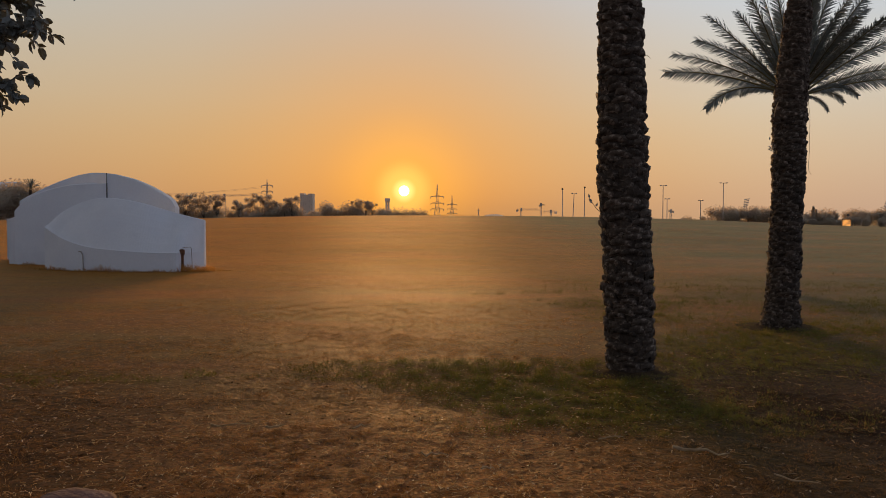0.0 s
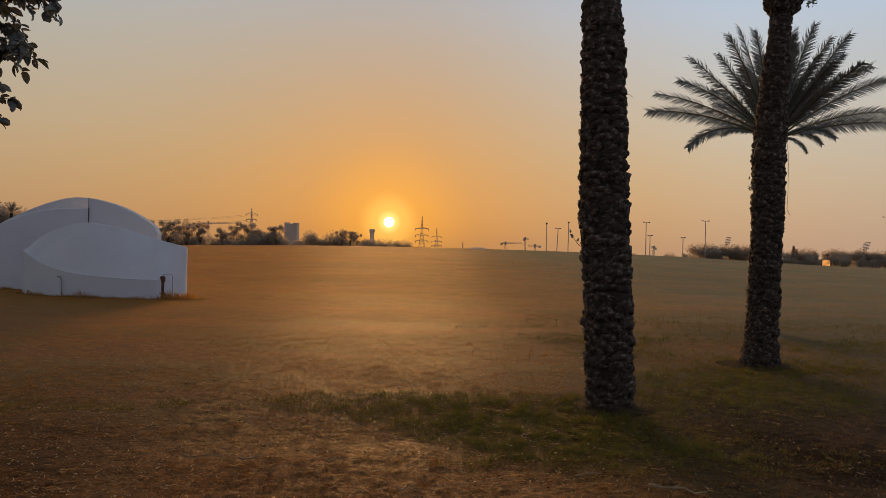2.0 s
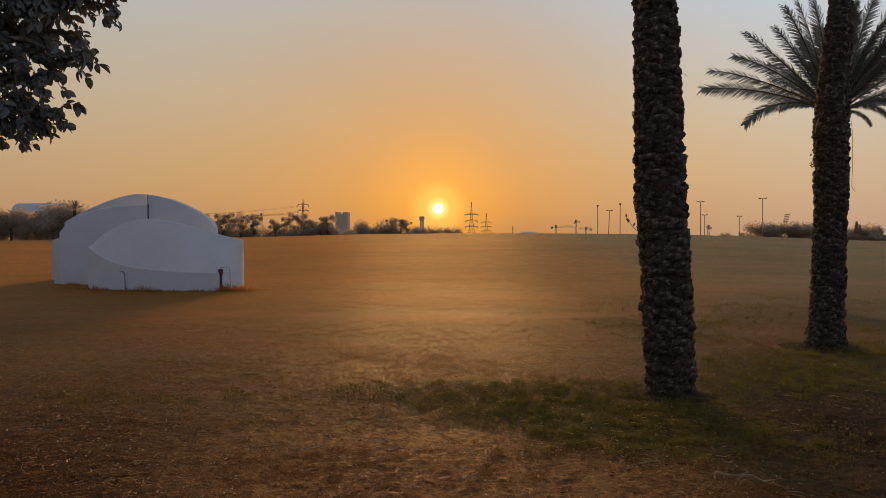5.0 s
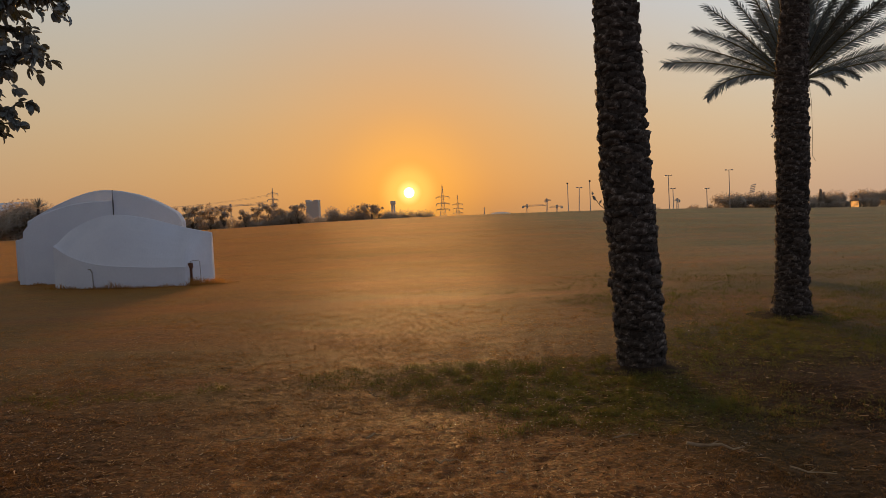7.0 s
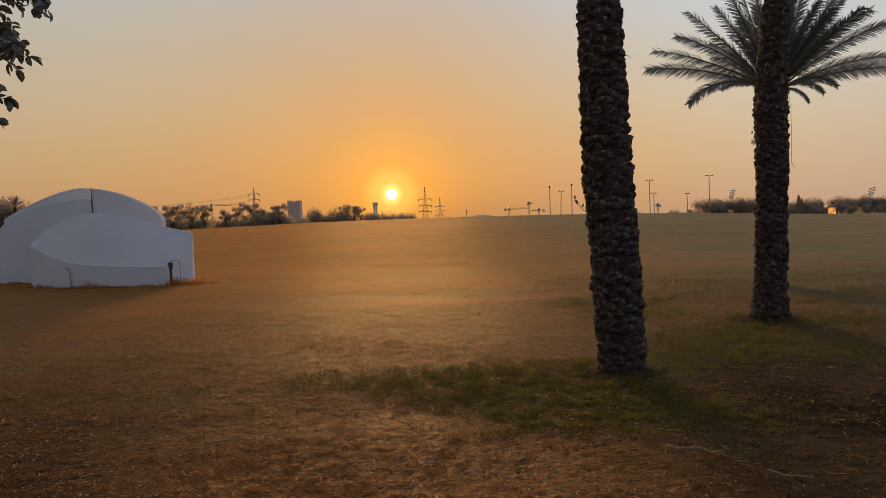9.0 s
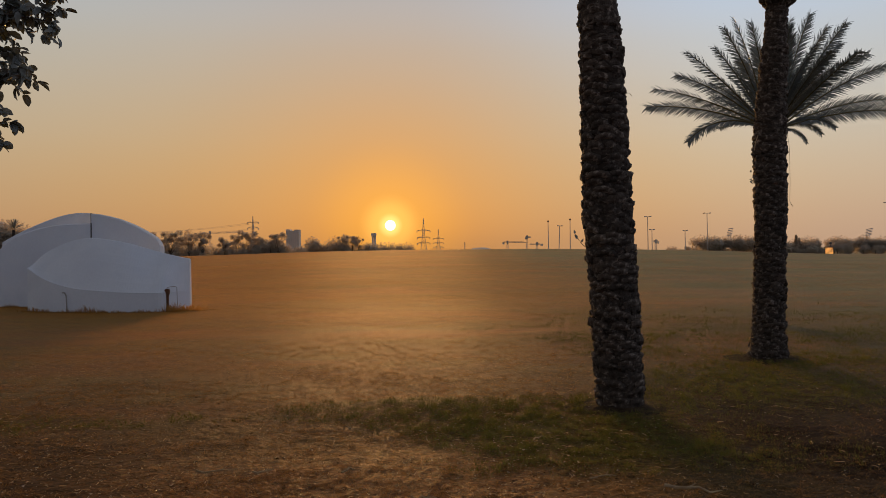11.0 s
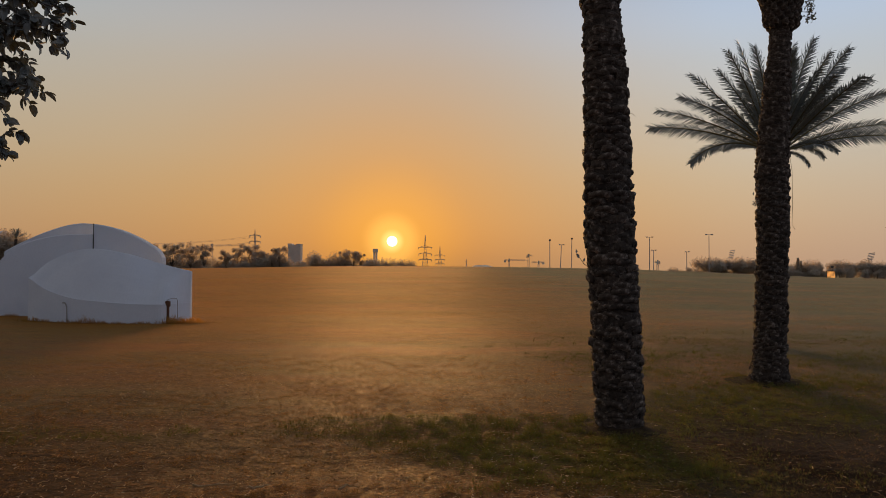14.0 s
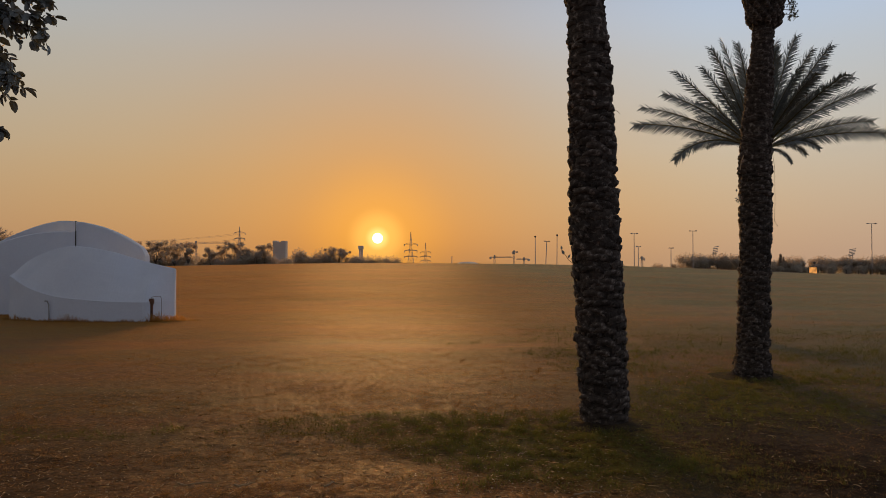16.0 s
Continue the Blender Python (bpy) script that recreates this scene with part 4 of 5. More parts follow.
# ---------------------------------------------------------------- distance
def far_tree(seed, height, spread, kind):
    """kind: round, tall or conifer. Foot at the origin."""
    r = random.Random(seed)
    t = thing("tree", (0, 0, 0), {"round": "hazy dark green tree far across the field", "tall": "tall airy tree with open crown far off", "conifer": "slim pointed cypress far off"}[kind], "tree", "far trees")
    bm = bmesh.new()
    th = height * (0.55 if kind != "conifer" else 0.3)
    tube(bm, [(0, 0, -0.5), (0.1, 0, th * 0.5), (0, 0.1, th)], [0.22, 0.17, 0.08], 7)
    blobs = []
    if kind == "round":
        for i in range(11):
            a = r.uniform(0, 6.28)
            q = spread * r.uniform(0, 0.62)
            blobs.append((Vector((math.cos(a) * q, math.sin(a) * q, height * r.uniform(0.2, 0.8))), spread * r.uniform(0.28, 0.45)))
    elif kind == "tall":
        for i in range(12):
            a = r.uniform(0, 6.28)
            q = spread * r.uniform(0.1, 0.75)
            blobs.append((Vector((math.cos(a) * q, math.sin(a) * q, height * r.uniform(0.42, 0.92))), spread * r.uniform(0.16, 0.34)))
        for i in range(4):
            blobs.append((Vector((r.uniform(-1, 1) * spread, 0, height * r.uniform(0.1, 0.35))), spread * 0.45))
    else:
        for i in range(12):
            u = i / 11
            blobs.append((Vector((r.uniform(-0.1, 0.1), 0, height * (0.12 + 0.82 * u))), spread * (0.9 - 0.72 * u)))
    for c, q in blobs[:7]:
        tube(bm, [(0, 0, th * 0.6), (c.x * 0.5, c.y * 0.5, (th * 0.6 + c.z) / 2 + 0.2), tuple(c)], [0.09, 0.06, 0.02], 5)
    part("trunk", bm, M["twig"], t)
    verts, faces = [], []
    for c, q in blobs:
        for i in range(int(95 + 90 * q)):
            d = Vector((r.gauss(0, 1), r.gauss(0, 1), r.gauss(0, 0.85))).normalized()
            p = c + d * q * r.uniform(0.35, 1.12)
            if p.z < 0:
                continue
            s = r.uniform(0.11, 0.27)
            e = Vector((r.gauss(0, 1), r.gauss(0, 1), r.gauss(0, 1))).normalized()
            g = e.orthogonal().normalized()
            k = len(verts)
            verts += [tuple(p - e * s), tuple(p + g * s * 0.6), tuple(p + e * s), tuple(p - g * s * 0.6 + Vector((0, 0, 0.05)))]
            faces += [(k, k + 1, k + 2), (k, k + 2, k + 3)]
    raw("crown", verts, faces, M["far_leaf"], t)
    return t, max(v[2] for v in verts)


def plant_trees():
    r = random.Random(77)
    proto = {"round": [far_tree(i, 6.0, 3.4, "round") for i in (1, 2, 3)], "tall": [far_tree(i, 8.5, 2.7, "tall") for i in (4, 5, 6)], "conifer": [far_tree(9, 6.0, 1.25, "conifer")]}
    used = set()

    def put(kind, x, y, top):
        z = ground_z(x, y)
        ob, tall = r.choice(proto[kind])
        s = (top - z) / tall
        m = Matrix.Translation((x, y, z)) @ pose(0, 0, 0, 0, 0, r.uniform(0, 360)) @ Matrix.Scale(s, 4)
        if ob.name not in used:
            used.add(ob.name)
            ob.matrix_basis = m
        else:
            copy_thing(ob, m)

    # left row behind the shelter
    for x, top in ((-54.9, 7.6), (-49.9, 6.8), (-41.9, 7.3), (-34.1, 6.2), (-58.0, 6.4), (-46.0, 5.9), (-37.8, 5.4), (-62, 6.6), (-66, 7.2), (-52.4, 6.3), (-44.2, 6.2), (-56.4, 6.8), (-39.6, 6.0), (-35.6, 5.0)):
        put("tall", x, 170 + r.uniform(-6, 6), top + 0.5)
    for i in range(34):
        put("round", -68 + i * 1.15, 174 + r.uniform(-5, 5), r.uniform(3.9, 5.3) - 0.012 * i)
    # far side behind the shelter's other end
    for i in range(32):
        put("round", -76 + i * 0.85, 113 + r.uniform(-4, 5), r.uniform(7.0, 7.9) - 0.03 * i - 0.4 * (i > 18) - 1.2 * (i > 22))
    # clumps under the sun
    for x, top in ((-40.4, 7.4), (-37.5, 6.2), (-34.6, 6.2), (-29.7, 8.8), (-32, 7.4), (-26.8, 8.1), (-24.5, 7.9), (-21.6, 6.5), (-19.8, 5.2), (-10.4, 6.7), (-8.4, 5.0), (-12.2, 5.2)):
        put("round" if top < 7.5 else "tall", x, 258 + r.uniform(-4, 4), top)
    for i in range(15):
        put("round", -41.5 + i * 1.9, 264 + r.uniform(-3, 3), r.uniform(4.6, 6.1))
    # dark wood on the other side
    for i in range(16):
        put("round", 80.3 + i * 1.05, 220 + r.uniform(-4, 4), r.uniform(4.7, 5.5))
    for x, top in ((66, 2.3), (68.5, 2.2), (77.6, 2.6), (80, 2.8), (83, 3.2), (85.5, 3.0)):
        put("round", x, 240, top)
    for i in range(52):
        put("round", 92.5 + i * 0.98, 205 + r.uniform(-5, 6), r.uniform(3.3, 4.5) + (0.8 if i > 33 else 0))
    for i in range(30):
        put("round", 92 + i * 1.75, 199 + r.uniform(-2, 2), r.uniform(1.7, 2.6))
    put("conifer", 98.3, 200, 5.1)
    put("conifer", 99.6, 201, 4.4)


plant_trees()


def skyline_palm():
    t = thing("palm_tree", (-59.2, 108, ground_z(-59.2, 108)), "far palm top among the hazy trees", "palm tree", "far trees")
    bm = bmesh.new()
    tube(bm, [(0, 0, -0.3), (0.1, 0, 4.6)], [0.25, 0.2], 8)
    part("trunk", bm, M["bark"], t)
    r = random.Random(2)
    for i in range(22):
        frond(t, (0.1, 0, 4.7), i * 137.5, r.uniform(5, 80), r.choice((0, 1)), r.uniform(-30, 30), 0.52)


skyline_palm()


def pylon(at, height, width, arms, rz, label):
    """arms: (height, half length) of each cross arm."""
    t = thing("power_pylon", Matrix.Translation(at) @ pose(0, 0, 0, 0, 0, rz), label, "pylon", "power pylons")

    def corner(u, k):
        w = width * (1 - u / 0.55) + width * 0.28 * u / 0.55 if u < 0.55 else width * 0.28 * (1 - (u - 0.55) / 0.45) + 0.12
        sx, sy = ((1, 1), (-1, 1), (-1, -1), (1, -1))[k]
        return Vector((sx * w / 2, sy * w / 2, height * u))

    lv = [i / 11 for i in range(12)]
    for k in range(4):
        bm = bmesh.new()
        for a, b in zip(lv, lv[1:]):
            bar(bm, corner(a, k), corner(b, k), 0.34)
        part("leg", bm, M["steel"], t)
    bm = bmesh.new()
    for i, (a, b) in enumerate(zip(lv, lv[1:])):
        for k in range(4):
            j = (k + 1) % 4
            bar(bm, corner(a, k), corner(b, j), 0.15)
            bar(bm, corner(b, k), corner(b, j), 0.14)
    part("bracing", bm, M["steel"], t)
    for h, half in arms:
        bm = bmesh.new()
        for s in (-1, 1):
            bar(bm, (0, 0.3, h), (s * half, 0, h), 0.4)
            bar(bm, (0, -0.3, h), (s * half, 0, h), 0.4)
            bar(bm, (0, 0, h + height * 0.04), (s * half, 0, h), 0.22)
        arm = part("cross_arm", bm, M["steel"], t)
        for s in (-1, 1):
            bm = bmesh.new()
            tube(bm, [(s * half, 0, h), (s * half, 0, h - height * 0.05)], 0.25, 6)
            part("insulator", bm, M["glass"], arm)


pylon((-140.0, 600, -0.8), 33.8, 5.0, [(24.5, 4.2), (29.0, 4.4)], 0, "steel lattice power pylon with two arms")
pylon((-4.6, 600, -0.8), 30.0, 6.2, [(10.4, 5.0), (15.0, 5.0), (20.2, 5.2)], 0, "steel lattice power pylon with three arms")
pylon((9.6, 800, -0.8), 27.6, 6.0, [(8.5, 5.2), (13.0, 5.2), (17.8, 5.2)], 0, "steel lattice power pylon with three arms")


def power_cable(a, b, sag):
    bm = bmesh.new()
    a, b = Vector(a), Vector(b)
    tube(bm, [a.lerp(b, i / 14) - Vector((0, 0, sag * 4 * (i / 14) * (1 - i / 14))) for i in range(15)], 0.05, 4)
    tagged(part("power_cable", bm, M["steel"]), "thin overhead power cable", "cable", "power cables")


for dz, dx in ((23.0, -4.2), (23.0, 4.2), (27.5, -4.4), (27.5, 4.4)):
    power_cable((-140 + dx, 600, dz), (-330 + dx, 640, dz - 1), 5)


def crane(at, mast, jib_l, jib_r, rz, label):
    t = thing("tower_crane", Matrix.Translation(at) @ pose(0, 0, 0, 0, 0, rz), label, "crane", "tower cranes")
    bm = bmesh.new()
    for sx in (-0.9, 0.9):
        for sy in (-0.9, 0.9):
            bar(bm, (sx, sy, 0), (sx, sy, mast), 0.28)
    n = max(3, int(mast / 3))
    for i in range(n):
        bar(bm, (-0.9, -0.9, mast * i / n), (0.9, -0.9, mast * (i + 1) / n), 0.2)
        bar(bm, (0.9, 0.9, mast * i / n), (-0.9, 0.9, mast * (i + 1) / n), 0.2)
    part("mast", bm, M["steel"], t)
    bm = bmesh.new()
    bar(bm, (jib_l, 0, mast), (jib_r, 0, mast), 0.55)
    bar(bm, (jib_l * 0.9, 0, mast + 1.4), (jib_r * 0.9, 0, mast + 1.4), 0.3)
    k = 14
    for i in range(k):
        x0, x1 = jib_l * 0.9 + (jib_r - jib_l) * 0.9 * i / k, jib_l * 0.9 + (jib_r - jib_l) * 0.9 * (i + 1) / k
        bar(bm, (x0, 0, mast), (x1, 0, mast + 1.4), 0.2)
    part("jib", bm, M["steel"], t)
    bm = bmesh.new()
    small = jib_l if abs(jib_l) < abs(jib_r) else jib_r
    box(bm, min(small, small * 0.6), max(small, small * 0.6), -0.9, 0.9, mast - 1.9, mast + 0.6, 0.1)
    part("counterweight", bm, M["concrete"], t)
    bm = bmesh.new()
    box(bm, -1.0, 1.0, -1.0, 1.0, mast - 1.5, mast + 2.6, 0.15)
    part("cab", bm, M["steel"], t)


crane((-261, 900, -0.8), 30.0, -11, 44, 0, "far tower crane with long jib above the trees")
crane((93.5, 900, -0.8), 13.2, -6, 22, 0, "far tower crane with level jib")
crane((117.0, 900, -0.8), 19.0, -2.5, 5, 0, "far tower crane with high mast")
crane((129.0, 900, -0.8), 10.8, -9, 7, 0, "far tower crane with level jib")
crane((242.0, 800, -0.8), 10.5, -3, 3, 0, "far tower crane beyond the wood")


def light_mast(at, height, head, label, lean=0.0):
    t = thing("light_mast", Matrix.Translation(at) @ pose(0, 0, 0, 0, lean, 0), label, "light pole", "light poles")
    bm = bmesh.new()
    tube(bm, [(0, 0, -0.5), (0, 0, height)], [0.13, 0.09], 8)
    part("pole", bm, M["steel"], t)
    if head:
        bm = bmesh.new()
        bar(bm, (-head, 0, height), (head, 0, height), 0.12)
        part("cross_arm", bm, M["steel"], t)
        for s in (-1, 1):
            bm = bmesh.new()
            box(bm, s * head - 0.24, s * head + 0.24, -0.3, 0.3, height - 0.1, height + 0.14, 0.05)
            part("floodlight", bm, M["steel"], t)
    else:
        bm = bmesh.new()
        box(bm, -0.22, 0.22, -0.25, 0.25, height - 0.1, height + 0.35, 0.06)
        part("floodlight", bm, M["joint"], t)


for x, top, head, lean in ((31.7, 9.6, 0, 0.0), (34.4, 8.5, 0.55, 2.5), (37.5, 10.0, 0, 0.5), (58.4, 10.6, 0.75, 0), (59.5, 7.1, 0.5, 0), (68.4, 6.7, 0.45, 0), (74.4, 11.3, 0.8, 0), (123.6, 13.4, 1.1, 0)):
    zg = ground_z(x, 200)
    light_mast((x, 200, zg), top - zg - 0.15, head, "slim steel light pole with twin floodlights" if head else "slim steel light pole with one lamp", lean)


def stadium_tower(x, y, top, w):
    t = thing("stadium_light_tower", (x, y, -0.8), "far stadium floodlight tower with tilted lamp grid", "floodlight tower", "stadium towers")
    bm = bmesh.new()
    for sx in (-1, 1):
        bar(bm, (sx * w * 0.25, 0, 0), (sx * w * 0.18, 0, top * 0.75), 0.5)
    for i in range(7):
        bar(bm, (-w * 0.22, 0, top * 0.1 * i), (w * 0.22, 0, top * 0.1 * (i + 1)), 0.3)
    part("mast", bm, M["steel"], t)
    for i in range(5):
        bm = bmesh.new()
        z = top * (0.68 + 0.075 * i)
        box(bm, -w / 2, w / 2, -0.3, 0.3, -top * 0.017, top * 0.017, 0.1)
        part("lamp_row", bm, M["steel"], t, at=pose(0.35 * i, 0, z, 0, -9, 0))


stadium_tower(281, 700, 21.3, 5.0)
stadium_tower(353.5, 600, 16.7, 5.6)


def tower_block():
    t = thing("tower_block", (-216, 1200, -0.8), "hazy high-rise block far beyond the trees", "building")
    bm = bmesh.new()
    box(bm, -10, 10, -10, 10, 0, 40.5, 0.3)
    part("wall", bm, M["concrete"], t)
    bm = bmesh.new()
    box(bm, -10.2, -3.2, -10.2, 10, 40.5, 43, 0.2)
    part("roof_block", bm, M["concrete"], t)
    bm = bmesh.new()
    box(bm, 2.5, 10.2, -10.2, 10, 40.5, 42.6, 0.2)
    part("roof_block", bm, M["concrete"], t)
    win = bmesh.new()
    box(win, -0.9, 0.9, -0.1, 0.1, -0.7, 0.7)
    wm = mesh_of("window", win, M["glass"])
    for f in range(12):
        for c in range(6):
            ob = new("window", wm)
            ob.parent, ob.matrix_basis = t, pose(-8 + 3.2 * c, -10.05, 3 + 3.1 * f)


tower_block()


def water_tower():
    t = thing("chimney_tower", (-29.5, 400, -0.8), "slim concrete tower rising behind the trees", "tower")
    bm = bmesh.new()
    tube(bm, [(-0.55, 0, 0), (-0.55, 0, 12.6)], 0.55, 8)
    tube(bm, [(0.6, 0, 0), (0.6, 0, 12.8)], 0.5, 8)
    for i in range(6):
        bar(bm, (-0.8, 0, 2 * i + 1), (0.8, 0, 2 * i + 2), 0.4)
    part("shaft", bm, M["concrete"], t)
    bm = bmesh.new()
    box(bm, -1.35, 1.35, -1.2, 1.2, 11.6, 13.4, 0.15)
    part("head", bm, M["concrete"], t)


water_tower()


def small_mast(x, y, top):
    t = thing("radio_mast", (x, y, -0.8), "thin far mast on the skyline", "mast")
    bm = bmesh.new()
    tube(bm, [(0, 0, 0), (0, 0, top)], [0.6, 0.3], 6)
    part("pole", bm, M["steel"], t)
    bm = bmesh.new()
    bar(bm, (-1.4, 0, top * 0.85), (1.4, 0, top * 0.85), 0.4)
    part("cross_arm", bm, M["steel"], t)


small_mast(37.6, 800, 13.5)


def far_hill():
    bm = bmesh.new()
    bmesh.ops.create_uvsphere(bm, u_segments=32, v_segments=12, radius=1)
    for v in bm.verts:
        v.co = Vector((v.co.x * 30, v.co.y * 30, v.co.z * (11.5 + 1.8 * noise.noise(v.co * 3))))
    tagged(part("hill", bm, M["concrete"], at=pose(102, 1500, -0.8)), "low hazy hill on the horizon", "hill", kind="structure")


far_hill()


def lit_sign():
    z = ground_z(80.4, 150)
    t = thing("lit_sign", (80.4, 150, z), "small lit orange sign board on the field's edge", "sign")
    bm = bmesh.new()
    for s in (-0.6, 0.6):
        tube(bm, [(s, 0.1, -0.3), (s, 0.1, 1.2)], 0.06, 6)
    part("posts", bm, M["steel"], t)
    bm = bmesh.new()
    box(bm, -0.9, 0.9, -0.06, 0.14, 0.0 - z, 1.62 - z, 0.03)
    part("frame", bm, M["joint"], t)
    bm = bmesh.new()
    box(bm, -0.8, 0.8, -0.09, -0.065, 0.1 - z, 1.5 - z, 0.01)
    part("panel", bm, M["sign"], t, "glowing orange panel")
    bm = bmesh.new()
    tube(bm, [(0.3, 0.05, 1.6 - z), (0.32, 0.05, 2.2 - z)], 0.04, 6)
    box(bm, 0.1, 0.6, -0.1, 0.2, 2.15 - z, 2.6 - z, 0.08)
    part("lamp_head", bm, M["joint"], t)


lit_sign()


def far_hall():
    t = thing("far_hall", (-178, 300, -0.8), "pale roofed hall behind the trees", "building")
    bm = bmesh.new()
    box(bm, -9, 9, -5.8, 5.8, 0, 11.5, 0.2)
    part("wall", bm, M["concrete"], t)
    bm = bmesh.new()
    tube(bm, [(-9.5, 0, 11.2), (9.5, 0, 11.2)], 6.0, 24)
    part("roof", bm, M["paint"], t)


far_hall()


def foot_mound(x, y, r0, seed):
    bm = bmesh.new()
    rings = []
    for k in range(9):
        q = r0 * (0.35 + 0.65 * k / 8)
        rings.append([bm.verts.new((q * math.cos(a) * (1 + 0.12 * noise.noise(Vector((math.cos(a), math.sin(a), seed)))), q * math.sin(a),
                                    0.045 * (1 - k / 8) ** 1.3 * (1 + 0.5 * noise.noise(Vector((math.cos(a) * 3, math.sin(a) * 3, seed + k * 0.4)))) - 0.012)) for a in [2 * math.pi * j / 40 for j in range(40)]])
    for r, s in zip(rings, rings[1:]):
        for j in range(40):
            bm.faces.new((r[j], r[(j + 1) % 40], s[(j + 1) % 40], s[j]))
    ob = part("soil_mound", bm, M["soil"], None, smooth=True, at=pose(x, y, ground_z(x, y - r0)))
    tagged(ob, "low ring of bare dark soil round the palm's foot", "soil", kind="structure")


foot_mound(1.975, 7.84, 0.62, 1.0)
foot_mound(4.98, 11.05, 0.8, 4.0)


# ---------------------------------------------------------------- grass and litter
def blades(name, count, mat, label, place, seed, height, width, flat=0.4):
    rr = random.Random(seed)
    verts, faces = [], []
    made = 0
    while made < count:
        x, y, s = place(rr)
        z = ground_z(x, y)
        s *= 0.6 + 0.8 * max(0.0, 0.5 + 1.5 * noise.noise(Vector((x * 9, y * 9, 2.5))))
        a, lean, h, w = rr.uniform(0, 6.283), rr.uniform(flat, 1.54), height * rr.uniform(0.5, 1.3) * s, width * rr.uniform(0.7, 1.3) * s
        dx, dy = math.cos(a), math.sin(a)
        out, up = math.sin(lean) * h, math.cos(lean) * h
        k = len(verts)
        verts += [(x - dy * w, y + dx * w, z - 0.004), (x + dy * w, y - dx * w, z - 0.004), (x + dx * out, y + dy * out, z + up)]
        faces.append((k, k + 1, k + 2))
        made += 1
    tagged(raw(name, verts, faces, mat), label, "grass", kind="stuff")


def fan(rr, y0, y1, power=1.0):
    u = rr.random() ** power
    y = y0 * (y1 / y0) ** u
    return rr.uniform(-0.68, 0.68) * y + rr.uniform(-0.3, 0.3), y


def dry_place(rr):
    while True:
        x, y = fan(rr, 2.6, 16)
        d = noise.noise(Vector((x * 0.6, y * 0.9, 1.0))) + 0.35 * noise.noise(Vector((x * 3, y * 3, 4.0)))
        if d + 0.3 * noise.noise(Vector((x * 1.1, y * 2.6, 12.0))) > rr.uniform(-0.45, 0.25):
            if rr.random() > smooth01(8, 16, y) and rr.random() > 0.8 * smooth01(0.8, 3.0, x):
                return x, y, 0.7 + 0.03 * y


def turf_place(rr):
    while True:
        x, y = fan(rr, 5.4, 24)
        d = noise.noise(Vector((x * 0.35, y * 0.6, 8.0))) + 0.35 * noise.noise(Vector((x * 2.2, y * 2.2, 3.0)))
        g = math.exp(-((x - 1.5) / 2.1) ** 2 - ((y - 7.3) / 1.3) ** 2) + 0.55 * smooth01(6.5, 9, y) * smooth01(-3.0, 2.0, x) - 0.2 - 0.42 * (1 - smooth01(-2.2, 0.6, x)) - 1.1 * smooth01(8.4, 9.2, y) * (1 - smooth01(1.2, 3.2, x))
        if d + 0.9 * g > rr.uniform(-0.2, 0.8) and rr.random() > 0.9 * smooth01(1.6, 3.2, x) * (1 - smooth01(7.0, 9.0, y)):
            if rr.random() > smooth01(11, 24, y):
                return x, y, 0.7 + 0.035 * y


blades("dry_grass", 560000, M["dry"], "short dry brown grass stubble", dry_place, 3, 0.026, 0.0017, 1.12)
blades("green_grass", 230000, M["turf"], "patchy short green grass round the palms", turf_place, 4, 0.038, 0.0017)


def field_place(rr):
    while True:
        x, y = fan(rr, 8.5, 60)
        d = noise.noise(Vector((x * 0.10, y * 0.35, 8.0))) + 0.4 * noise.noise(Vector((x * 0.5, y * 1.2, 3.0)))
        if d > rr.uniform(-0.5, 0.5):
            return x, y, 0.7 + 0.028 * y


blades("field_grass", 300000, M["dry"], "low dry grass across the open field", field_place, 9, 0.015, 0.003, 0.7)


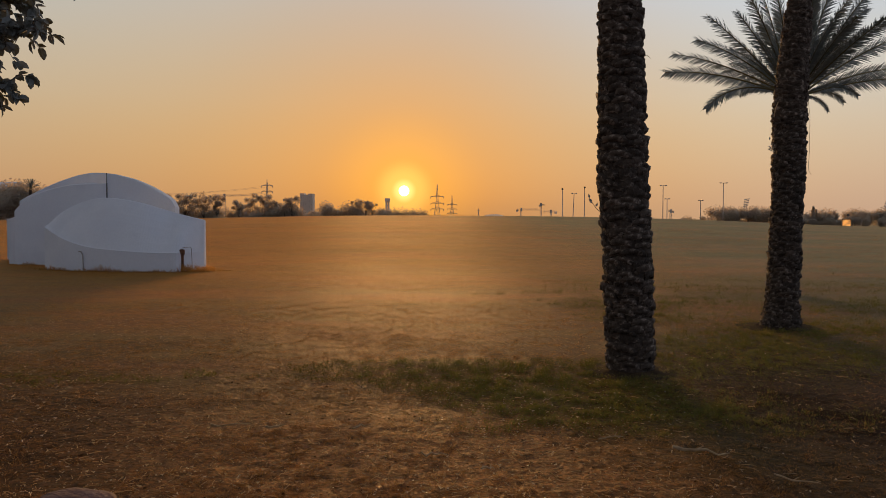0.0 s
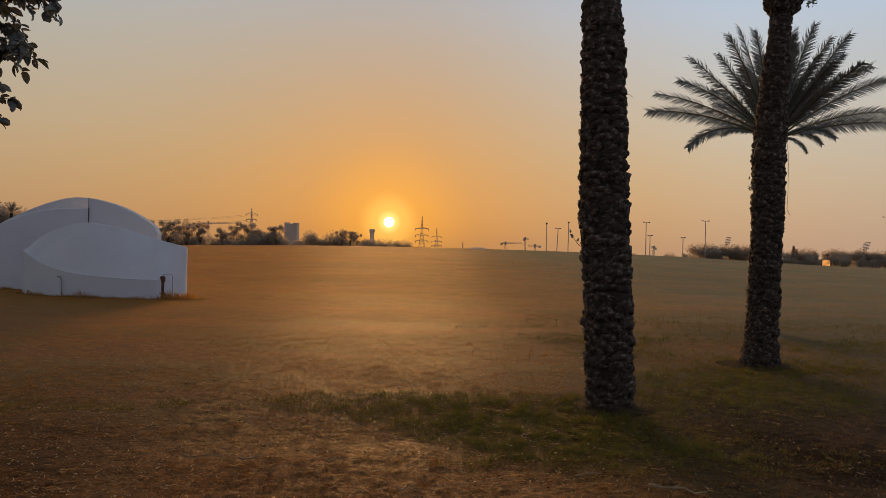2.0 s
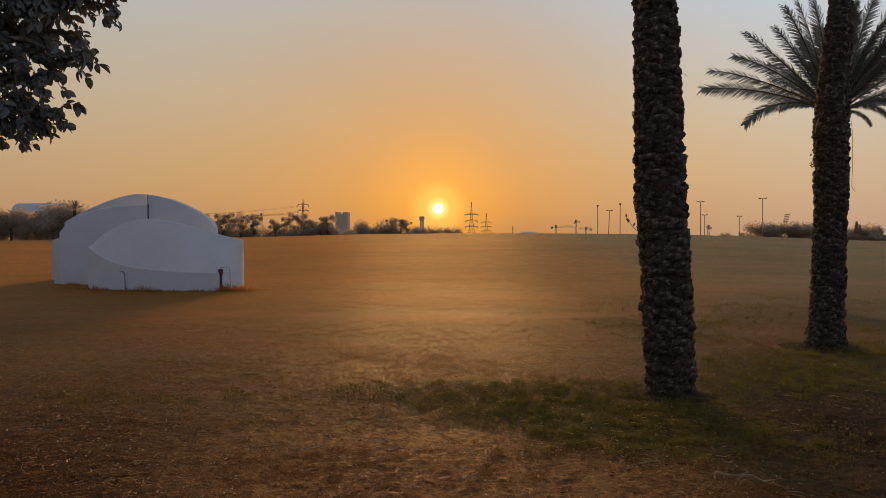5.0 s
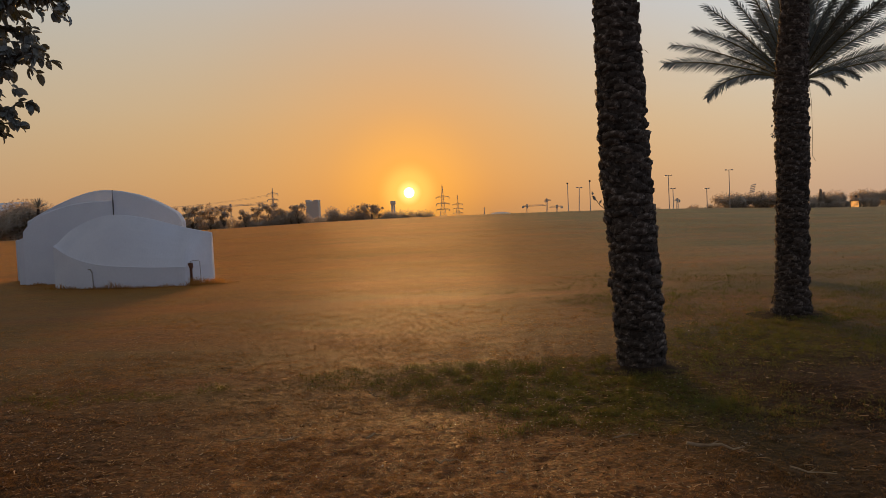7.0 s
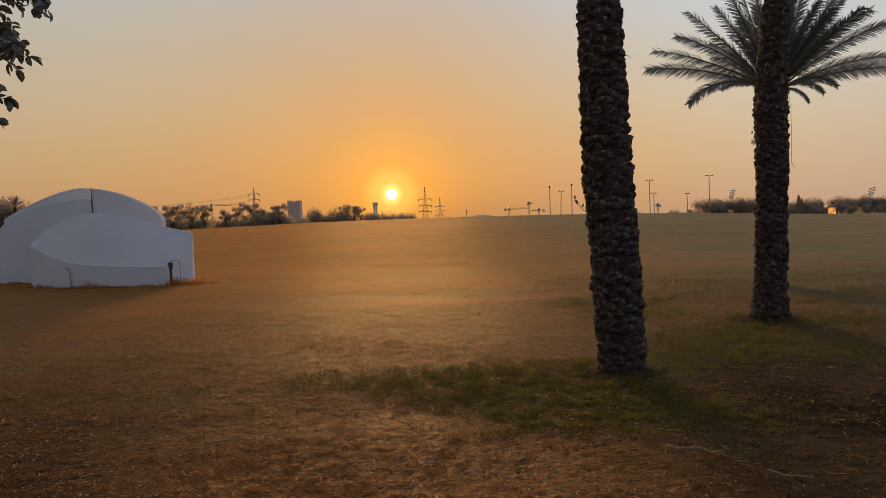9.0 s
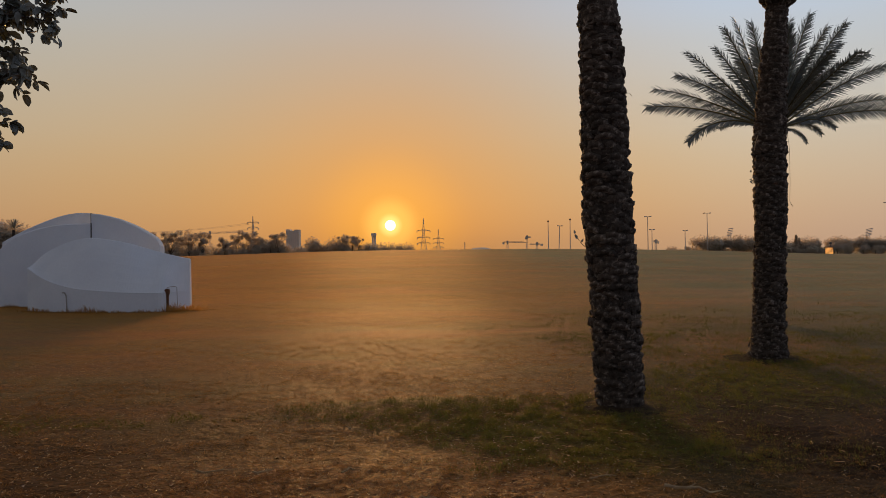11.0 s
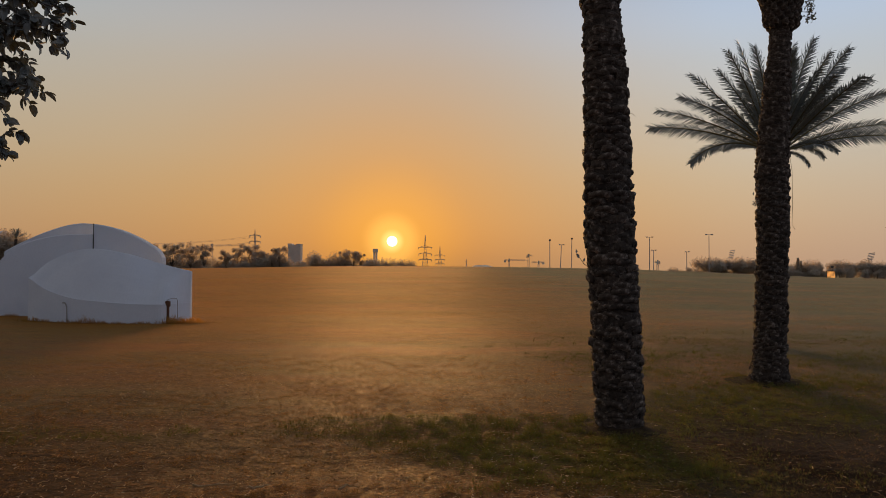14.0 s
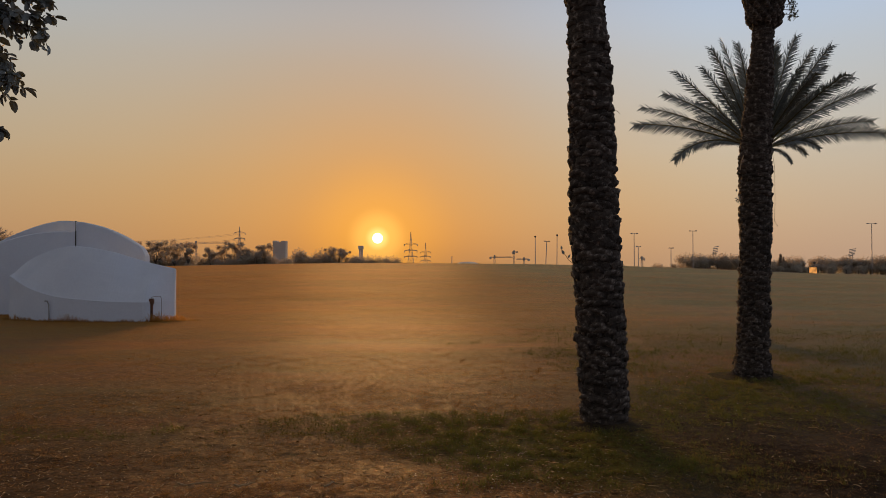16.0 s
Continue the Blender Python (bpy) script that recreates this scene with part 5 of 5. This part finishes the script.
def litter():
    rr = random.Random(12)
    verts, faces = [], []
    for i in range(9000):
        x, y = fan(rr, 2.8, 12)
        if rr.random() < 0.85 * smooth01(0.9, 2.6, x):
            continue
        z, a, s = ground_z(x, y) + 0.02, rr.uniform(0, 6.283), 0.003 + 0.016 * rr.random() ** 3
        dx, dy, c = math.cos(a) * s, math.sin(a) * s, rr.uniform(0.1, 0.9) * s
        k = len(verts)
        verts += [(x - dx, y - dy, z + c), (x + dy * 0.45, y - dx * 0.32, z), (x + dx, y + dy, z + c * rr.uniform(0.2, 1.2)), (x - dy * 0.45, y + dx * 0.32, z + c * 0.5)]
        faces += [(k, k + 1, k + 2), (k, k + 2, k + 3)]
    tagged(raw("fallen_leaves", verts, faces, M["litter"]), "scattered curled dry leaves on the grass", "leaves", kind="stuff")


litter()


def loose_straw():
    rr = random.Random(31)
    verts, faces = [], []
    for i in range(9000):
        x, y = fan(rr, 2.7, 12.0)
        if rr.random() < 0.8 * smooth01(0.9, 2.6, x):
            continue
        z, a, s, w = ground_z(x, y) + 0.014, rr.uniform(0, 6.283), 0.005 + 0.040 * rr.random() ** 5, rr.uniform(0.0012, 0.0028)
        dx, dy, c, kink = math.cos(a), math.sin(a), rr.uniform(0.0, 0.22) * s, rr.uniform(-0.14, 0.14) * s
        k = len(verts)
        for u, h in ((-1, 0), (0, c), (1, c * rr.uniform(0, 1))):
            mx, my = x + dx * u * s - dy * kink * (u == 0), y + dy * u * s + dx * kink * (u == 0)
            verts += [(mx - dy * w, my + dx * w, z + h), (mx + dy * w, my - dx * w, z + h), (mx, my, z + h + w * 1.6)]
        for q in (k, k + 3):
            for p, n in ((0, 1), (1, 2), (2, 0)):
                faces.append((q + p, q + n, q + n + 3, q + p + 3))
    tagged(raw("loose_straw", verts, faces, M["straw"]), "loose bits of dry straw strewn on the ground", "straw", kind="stuff")


loose_straw()


def soil_crumbs():
    rr = random.Random(77)
    verts, faces = [], []
    for i in range(3500):
        x, y = fan(rr, 2.6, 11.0)
        if noise.noise(Vector((x * 0.9, y * 1.6, 6.0))) < rr.uniform(-0.5, 0.35):
            continue
        s = 0.002 + 0.006 * rr.random() ** 3
        z, k = ground_z(x, y) + s * 0.5, len(verts)
        for v in ((1, 0, 0), (0, 1, 0), (-1, 0, 0), (0, -1, 0), (0, 0, 1), (0, 0, -1)):
            verts.append((x + v[0] * s * rr.uniform(1.0, 2.8), y + v[1] * s * rr.uniform(0.8, 2.2), z + v[2] * s * rr.uniform(0.6, 1.1)))
        for j in range(4):
            faces += [(k + j, k + (j + 1) % 4, k + 4), (k + (j + 1) % 4, k + j, k + 5)]
    tagged(raw("soil_crumbs", verts, faces, M["crumb"]), "dark crumbs of dry soil among the stubble", "soil", kind="stuff")


soil_crumbs()
